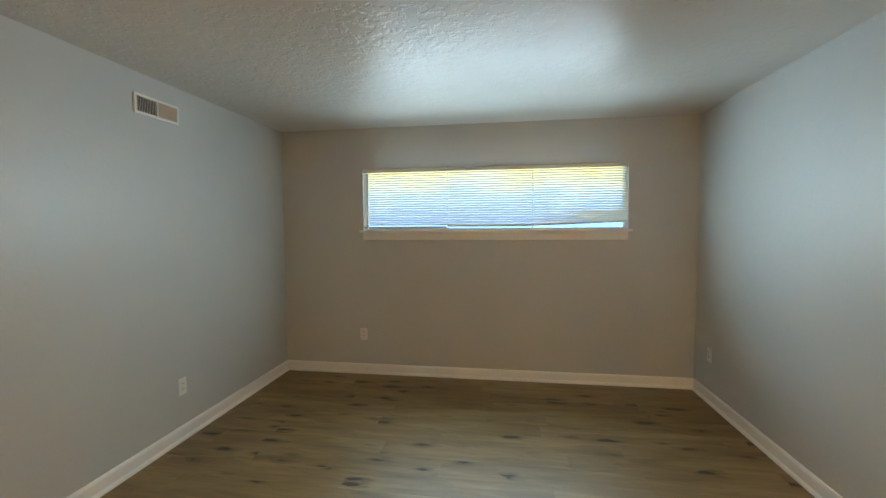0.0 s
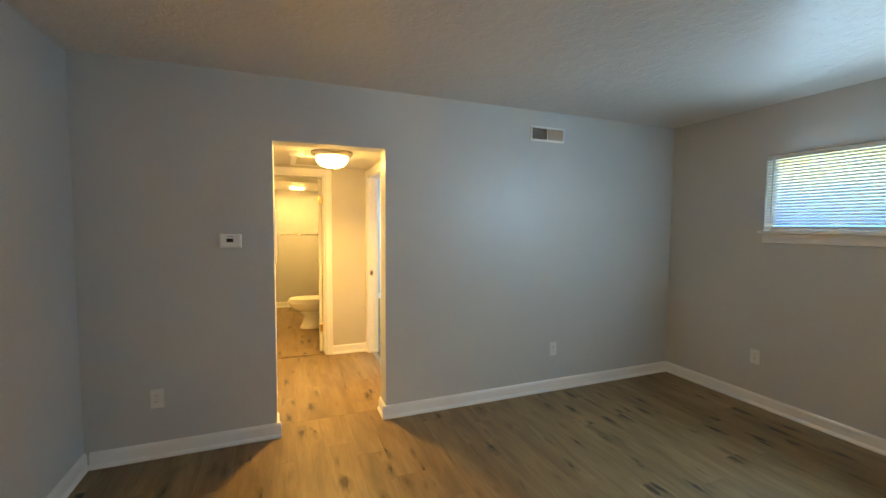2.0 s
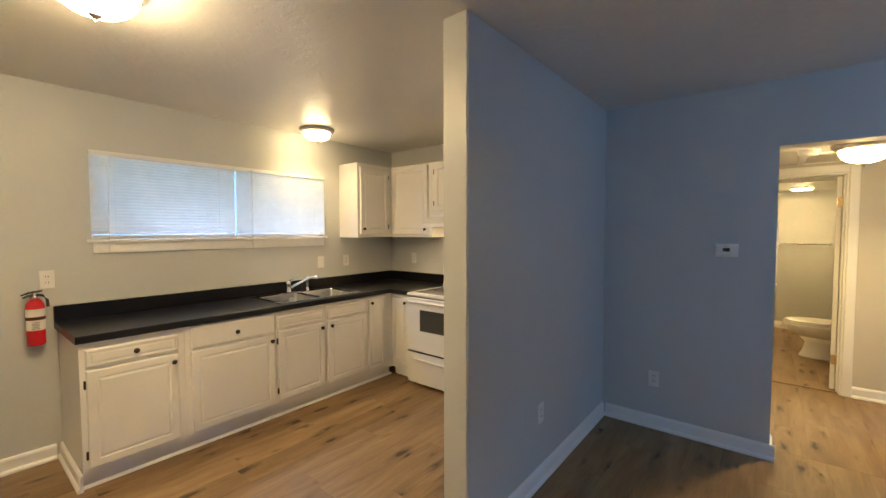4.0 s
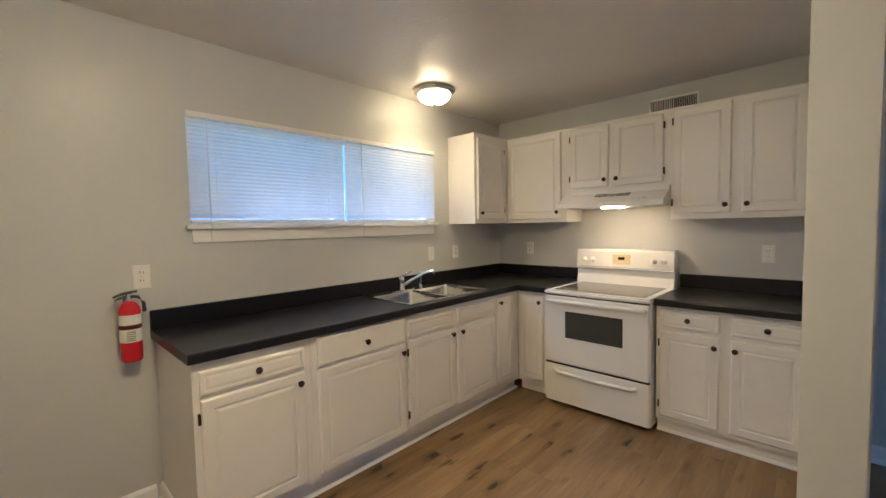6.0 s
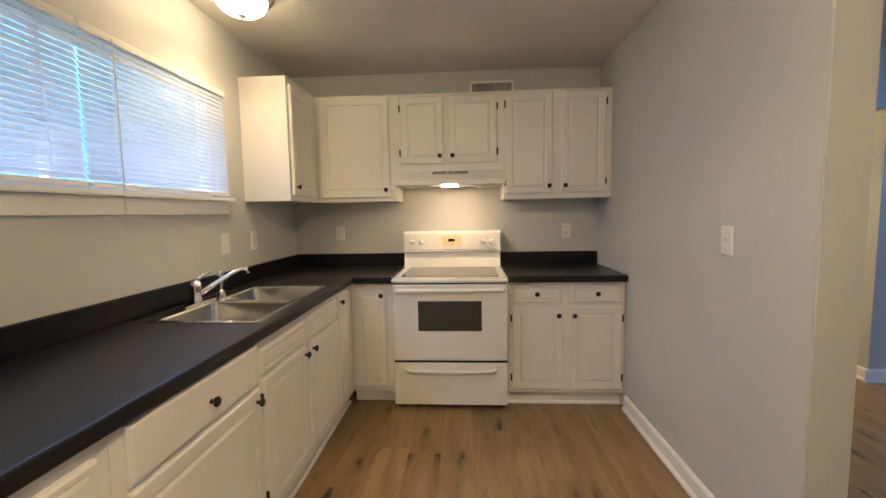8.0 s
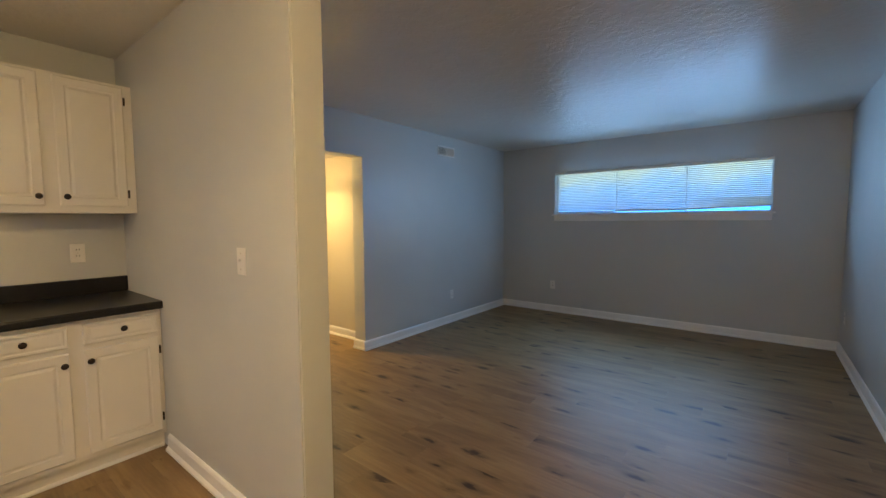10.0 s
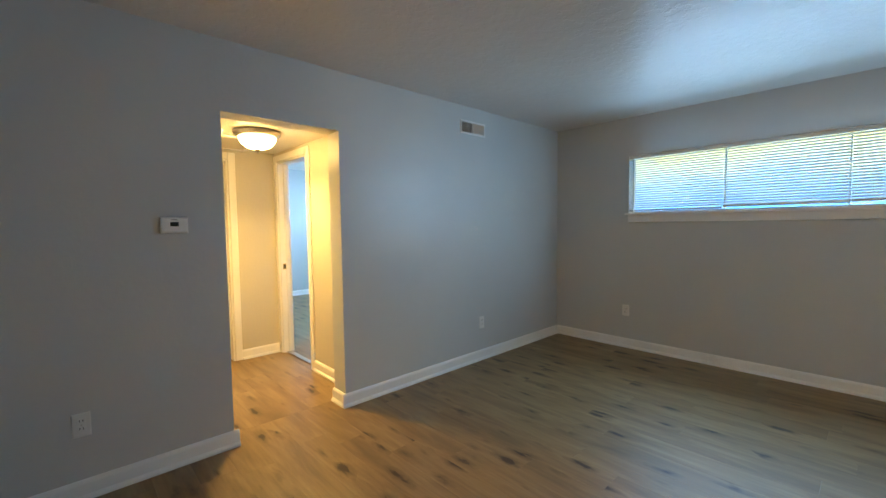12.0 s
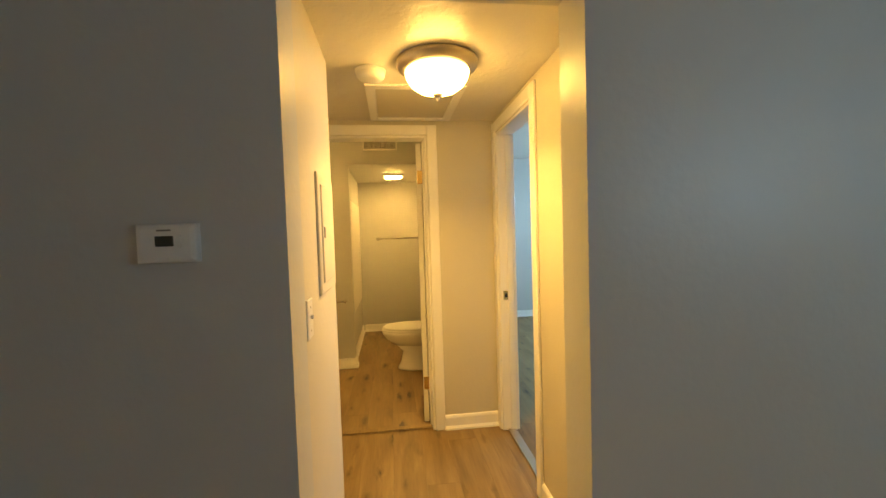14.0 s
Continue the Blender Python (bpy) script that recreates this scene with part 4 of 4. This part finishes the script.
part("front_edge", extrude_profile(EDGE, (-1.485, -1.503, 0.8708), (-1.485, YK - 0.0005, 0.8708), (1, 0, 0)), M_COUNTER, wt)
part("backsplash", box(XK, XK + 0.0185, -1.503, YK - 0.0005, 0.9155, 1.018, 0.004, 2), M_COUNTER, wt)

# ---- sink and faucet ----
sk = thing("kitchen_sink", ((SX0 + SX1) / 2, (SY0 + SY1) / 2, 0.915), "double bowl stainless steel sink set in the worktop", "sink")
rim = bmesh.new()
mid, rz = -0.725, 0.9152
bowls = [(SX0 + 0.028, mid - 0.014, SY0 + 0.085, SY1 - 0.026), (mid + 0.014, SX1 - 0.028, SY0 + 0.085, SY1 - 0.026)]
for q in ((SX0, SX1, SY0, SY0 + 0.085), (SX0, SX1, SY1 - 0.026, SY1), (SX0, SX0 + 0.028, SY0 + 0.085, SY1 - 0.026), (mid - 0.014, mid + 0.014, SY0 + 0.085, SY1 - 0.026), (SX1 - 0.028, SX1, SY0 + 0.085, SY1 - 0.026)):
    box(q[0], q[1], q[2], q[3], rz, rz + 0.005, 0, 1, rim)
bmesh.ops.remove_doubles(rim, verts=rim.verts, dist=1e-5)
part("rim", rim, M_STEEL, sk)
for x0, x1, y0, y1 in bowls:
    own = bmesh.new()
    loops = []
    for i, z in ((0.0, 0.005), (0.003, -0.006), (0.008, -0.12), (0.022, -0.155), (0.05, -0.165)):
        r = 0.03
        lp = []
        for cx, cy, a0 in ((x1 - i - r, y1 - i - r, 0), (x0 + i + r, y1 - i - r, 90), (x0 + i + r, y0 + i + r, 180), (x1 - i - r, y0 + i + r, 270)):
            for k in range(5):
                a = radians(a0 + 22.5 * k)
                rr = r if i else 0.0
                lp.append(own.verts.new((cx + (r if not i else rr) * math.cos(a), cy + (r if not i else rr) * math.sin(a), rz + z)))
        loops.append(lp)
    for a, b in zip(loops, loops[1:]):
        for k in range(20):
            own.faces.new((a[k], a[(k + 1) % 20], b[(k + 1) % 20], b[k]))
    own.faces.new(loops[-1])
    bw = part("bowl", own, M_STEEL, sk, "", True)
    part("drain", lathe([(0.042, 0.0), (0.040, 0.004), (0.030, 0.003), (0.026, -0.001), (0, -0.001)], ((x0 + x1) / 2, (y0 + y1) / 2, rz - 0.1645), "Z", 20), M_CHROME, bw, "", True)
fx, fy, fz = -0.66, SY0 + 0.040, 0.9205
fa = thing("faucet", (fx, fy, fz), "chrome single lever kitchen faucet on the sink", "faucet")
part("deck_plate", box(fx - 0.12, fx + 0.12, fy - 0.028, fy + 0.028, fz, fz + 0.009, 0.004, 2), M_CHROME, fa)
part("body", lathe([(0.026, 0.006), (0.026, 0.02), (0.022, 0.03), (0.022, 0.075), (0.024, 0.085), (0.022, 0.105), (0.012, 0.115), (0, 0.117)], (fx, fy, fz), "Z", 20), M_CHROME, fa, "", True)
part("spout", tube([(fx - 0.01, fy + 0.008, fz + 0.045), (fx - 0.07, fy + 0.05, fz + 0.085), (fx - 0.15, fy + 0.10, fz + 0.130), (fx - 0.19, fy + 0.125, fz + 0.145), (fx - 0.215, fy + 0.14, fz + 0.143), (fx - 0.22, fy + 0.143, fz + 0.120)], [0.014, 0.012, 0.011, 0.011, 0.012, 0.012], 12), M_CHROME, fa, "", True)
part("lever", tube([(fx, fy, fz + 0.112), (fx - 0.025, fy + 0.012, fz + 0.130), (fx - 0.075, fy + 0.03, fz + 0.150)], [0.012, 0.009, 0.006], 10), M_CHROME, fa, "", True)
sx = fx - 0.20
ss = thing("sink_sprayer", (sx, fy, fz), "chrome side sprayer standing in the sink rim", "sprayer")
part("holder", lathe([(0.022, 0), (0.022, 0.008), (0.016, 0.02), (0.014, 0.03), (0, 0.03)], (sx, fy, fz), "Z", 16), M_CHROME, ss, "", True)
part("spray_head", lathe([(0.010, 0.028), (0.012, 0.06), (0.016, 0.10), (0.017, 0.125), (0.012, 0.135), (0, 0.136)], (sx, fy, fz), "Z", 16), M_CHROME, ss, "", True)

# ---- stove ----
SYL, SYR, SXF = -2.286, -1.507, -1.44
stv = thing("stove", (-1.75, (SYL + SYR) / 2, 0.0), "white electric range with glass cooktop and oven window", "stove")
part("body", box(-2.10, SXF - 0.012, SYL + 0.004, SYR - 0.004, 0.035, 0.882), M_ENAMEL, stv)
part("cooktop_frame", box(-2.04, SXF + 0.022, SYL, SYR, 0.882, 0.912, 0.010, 3), M_ENAMEL, stv)
part("cooktop_glass", box(-1.98, SXF - 0.045, SYL + 0.055, SYR - 0.055, 0.908, 0.9155, 0.002), M_COOKTOP, stv, "grey glass cooktop")
# sloped back panel
own = bmesh.new()
prof = [(-2.10, 0.885), (-1.985, 0.912), (-2.005, 0.985), (-2.006, 1.035), (-1.985, 1.040), (-2.000, 1.185), (-2.012, 1.200), (-2.10, 1.200)]
ends = [[own.verts.new((x, y, z)) for x, z in prof] for y in (SYL + 0.006, SYR - 0.006)]
for i in range(len(prof)):
    own.faces.new((ends[0][i], ends[0][(i + 1) % len(prof)], ends[1][(i + 1) % len(prof)], ends[1][i]))
own.faces.new(ends[0])
own.faces.new(ends[1])
bg = part("backguard", own, M_ENAMEL, stv)
ym = (SYL + SYR) / 2
part("control_display", box(-2.0, -1.987, ym - 0.075, ym + 0.070, 1.082, 1.165, 0.003), M_CREAM, bg, "cream control panel")
part("clock_window", box(-1.988, -1.9855, ym - 0.030, ym + 0.022, 1.118, 1.140, 0.001), M_SCREEN, bg, "dark clock window")
for k in range(6):
    part("button", box(-1.988, -1.9855, ym - 0.062 + 0.021 * k, ym - 0.050 + 0.021 * k, 1.094, 1.102), M_PAPER, bg)
part("trim_line", box(-1.990, -1.9845, SYL + 0.03, SYR - 0.03, 1.052, 1.055), M_INK, bg)
for y in (SYL + 0.075, SYL + 0.145, SYR - 0.145, SYR - 0.075):
    kn = part("burner_knob", lathe([(0.021, -0.004), (0.021, 0.004), (0.015, 0.010), (0.014, 0.020), (0, 0.022)], (-1.992, y, 1.115), "X", 20), M_ENAMEL, bg, "", True)
    part("grip", box(-1.972, -1.962, y - 0.004, y + 0.004, 1.099, 1.131, 0.003), M_ENAMEL, kn)
dr = part("oven_door", box(SXF - 0.012, SXF + 0.018, SYL + 0.006, SYR - 0.006, 0.352, 0.872, 0.008, 3), M_ENAMEL, stv)
part("window_trim", panel((SXF + 0.0175, ym - 0.225, 0.545), (0, 1, 0), (1, 0, 0), 0.450, 0.228, [(0, 0), (0, 0.002), (0.006, 0.003)]), M_ENAMEL, dr)
part("oven_window", panel((SXF + 0.020, ym - 0.213, 0.557), (0, 1, 0), (1, 0, 0), 0.426, 0.204, [(0, 0), (0.003, 0.002)]), M_OVEN, dr, "dark oven glass")
part("door_handle", tube([(SXF + 0.015, SYL + 0.035, 0.832), (SXF + 0.045, SYL + 0.045, 0.834), (SXF + 0.052, SYL + 0.07, 0.835), (SXF + 0.052, SYR - 0.07, 0.835), (SXF + 0.045, SYR - 0.045, 0.834), (SXF + 0.015, SYR - 0.035, 0.832)], 0.014, 12), M_ENAMEL, dr, "", True)
part("vent_gap", box(SXF - 0.010, SXF + 0.004, SYL + 0.01, SYR - 0.01, 0.872, 0.882), M_DARK, stv)
part("drawer_gap", box(SXF - 0.010, SXF + 0.006, SYL + 0.008, SYR - 0.008, 0.336, 0.352), M_DARK, stv)
dw = part("storage_drawer", box(SXF - 0.012, SXF + 0.016, SYL + 0.006, SYR - 0.006, 0.042, 0.336, 0.006, 2), M_ENAMEL, stv)
part("pull_lip", tube([(SXF + 0.014, SYL + 0.085, 0.292), (SXF + 0.026, SYL + 0.12, 0.280), (SXF + 0.027, ym, 0.274), (SXF + 0.026, SYR - 0.12, 0.280), (SXF + 0.014, SYR - 0.085, 0.292)], 0.013, 10), M_ENAMEL, dw, "", True)
for x in (-2.04, SXF - 0.06):
    for y in (SYL + 0.05, SYR - 0.05):
        part("levelling_foot", lathe([(0.018, 0.006), (0.018, 0.016), (0.008, 0.02), (0.008, 0.037), (0, 0.037)], (x, y, 0.0), "Z", 12), M_BLACK, stv)

# ---- range hood ----
hd = thing("range_hood", (-1.9, ym, 1.54), "white metal range hood with a lit lamp", "range hood")
own = bmesh.new()
prof = [(XK, 1.545), (XK, 1.6845), (-1.80, 1.6845), (-1.80, 1.655), (-1.660, 1.580), (-1.660, 1.545)]
ends = [[own.verts.new((x, y, z)) for x, z in prof] for y in (-2.296, -1.504)]
for i in range(len(prof)):
    own.faces.new((ends[0][i], ends[0][(i + 1) % len(prof)], ends[1][(i + 1) % len(prof)], ends[1][i]))
own.faces.new(ends[0])
own.faces.new(ends[1])
part("canopy", own, M_ENAMEL, hd)
for y0, y1 in ((ym - 0.125, ym - 0.022), (ym - 0.014, ym + 0.026), (ym + 0.034, ym + 0.137)):
    for k in range(4):
        f = 0.10 + 0.085 * k
        x, z = -1.80 + 0.14 * f, 1.655 - 0.075 * f
        part("vent_slot", box(x - 0.001, x + 0.0045, y0, y1, z - 0.004, z + 0.0008), M_DARK, hd)
for y in (ym + 0.17, ym + 0.21, ym + 0.25):
    part("rocker_switch", box(-1.700, -1.680, y, y + 0.022, 1.596, 1.606, 0.002), M_PLASTIC, hd)
part("lamp_lens", box(-1.77, -1.72, ym - 0.06, ym + 0.06, 1.534, 1.545, 0.004), M_HOODLAMP, hd, "glowing lamp lens")
part("grease_filter", box(-2.02, -1.82, ym - 0.2, ym + 0.2, 1.538, 1.5455), M_STEEL, hd)

# ---- fire extinguisher ----
ex, ey = 1.052, YS + 0.062
fe = thing("fire_extinguisher", (ex, ey, 0.79), "red fire extinguisher with white labels hanging on the wall", "fire extinguisher")
cyl = part("cylinder", lathe([(0, 0.790), (0.036, 0.790), (0.043, 0.796), (0.045, 0.806), (0.045, 1.035), (0.042, 1.055), (0.030, 1.075), (0.018, 1.085), (0.014, 1.090), (0, 1.090)], (ex, ey, 0), "Z", 32), M_RED, fe, "red steel cylinder", True)
part("label", lathe([(0.0455, 0.975), (0.0456, 0.976), (0.0456, 1.022), (0.0455, 1.023)], (ex, ey, 0), "Z", 32), M_PAPER, cyl, "white printed label", True)
part("label", lathe([(0.0455, 0.890), (0.0456, 0.891), (0.0456, 0.952), (0.0455, 0.953)], (ex, ey, 0), "Z", 32), M_PAPER, cyl, "white printed label", True)
part("strap", lathe([(0.0455, 0.956), (0.0475, 0.957), (0.0475, 0.970), (0.0455, 0.971)], (ex, ey, 0), "Z", 32), M_BLACK, fe, "black strap", True)
for k in range(5):
    z = 0.898 + 0.010 * k
    a0, n = radians(62), 5
    own = bmesh.new()
    pts = [(math.cos(a0 + radians(11 * q)) * 0.0461, math.sin(a0 + radians(11 * q)) * 0.0461) for q in range(n)]
    rows = [[own.verts.new((ex + p[0], ey + p[1], zz)) for p in pts] for zz in (z, z + 0.004)]
    for q in range(n - 1):
        own.faces.new((rows[0][q], rows[0][q + 1], rows[1][q + 1], rows[1][q]))
    part("print_line", own, M_INK, cyl)
part("valve", lathe([(0.015, 1.088), (0.015, 1.105), (0.011, 1.108), (0.011, 1.122), (0, 1.124)], (ex, ey, 0), "Z", 16), M_CHROME, fe, "", True)
part("carry_handle", tube([(ex - 0.005, ey, 1.108), (ex + 0.03, ey + 0.004, 1.106), (ex + 0.055, ey + 0.01, 1.096)], [0.009, 0.007, 0.006], 8), M_BLACK, fe)
part("squeeze_lever", tube([(ex - 0.035, ey, 1.132), (ex, ey, 1.128), (ex + 0.03, ey + 0.004, 1.124), (ex + 0.062, ey + 0.01, 1.112)], [0.005, 0.007, 0.007, 0.005], 8), M_BLACK, fe)
part("hose", tube([(ex - 0.01, ey + 0.01, 1.110), (ex - 0.035, ey + 0.02, 1.105), (ex - 0.055, ey + 0.02, 1.075), (ex - 0.058, ey + 0.015, 1.03)], [0.007, 0.008, 0.008, 0.009], 10), M_BLACK, fe)
part("wall_bracket", box(ex - 0.015, ex + 0.015, YS, ey - 0.04, 0.83, 1.11, 0.002), M_BLACK, fe)


# ---- floors of single planks ----
PL, PW = 1.22, 0.182
PLANKS = {}


def plank_mesh(w, d):
    key = (round(w, 3), round(d, 3))
    if key not in PLANKS:
        a, b, g, e = w / 2 - 0.0002, d / 2 - 0.0002, 0.0008, 0.0004
        own = bmesh.new()
        loops = [[own.verts.new((x, y, z)) for x, y in ((-a + i, -b + i), (a - i, -b + i), (a - i, b - i), (-a + i, b - i))] for i, z in ((0, -0.006), (0, -e), (g, 0.0))]
        for p, q in zip(loops, loops[1:]):
            for k in range(4):
                own.faces.new((p[k], p[(k + 1) % 4], q[(k + 1) % 4], q[k]))
        own.faces.new(loops[-1])
        PLANKS[key] = mesh_object("plank", own, M_WOOD)
    return PLANKS[key]


def floor(name, x0, x1, y0, y1, label, seed):
    rnd = random.Random(seed)
    ob = structure(name, box(x0, x1, y0, y1, -0.10, -0.006), M_SUBFLOOR, label, "floor")
    y = y0
    while y < y1 - 0.01:
        d = min(PW, y1 - y)
        x = x0 - rnd.uniform(0.0, PL * 0.85)
        while x < x1 - 0.005:
            a, b = max(x, x0), min(x + PL, x1)
            if b - a > 0.02:
                p = new("plank", plank_mesh(b - a, d))
                p.location = ((a + b) / 2, y + d / 2, 0.0)
                p.parent = ob
            x += PL
        y += PW


floor("floor", XW - 0.168, XE, YS, YN, "grey-brown oak look vinyl plank floor", 3)
floor("floor_hall", BX, XW - 0.1685, -0.2, 1.52, "oak look vinyl plank floor of hall and bathroom", 5)
floor("floor_bath", BX, HW - 0.11, -1.0, -0.2005, "oak look vinyl plank floor of the bathroom", 6)
floor("floor_bedroom", RX, XW - 0.1685, 1.5205, YN, "oak look vinyl plank floor of the bedroom", 8)
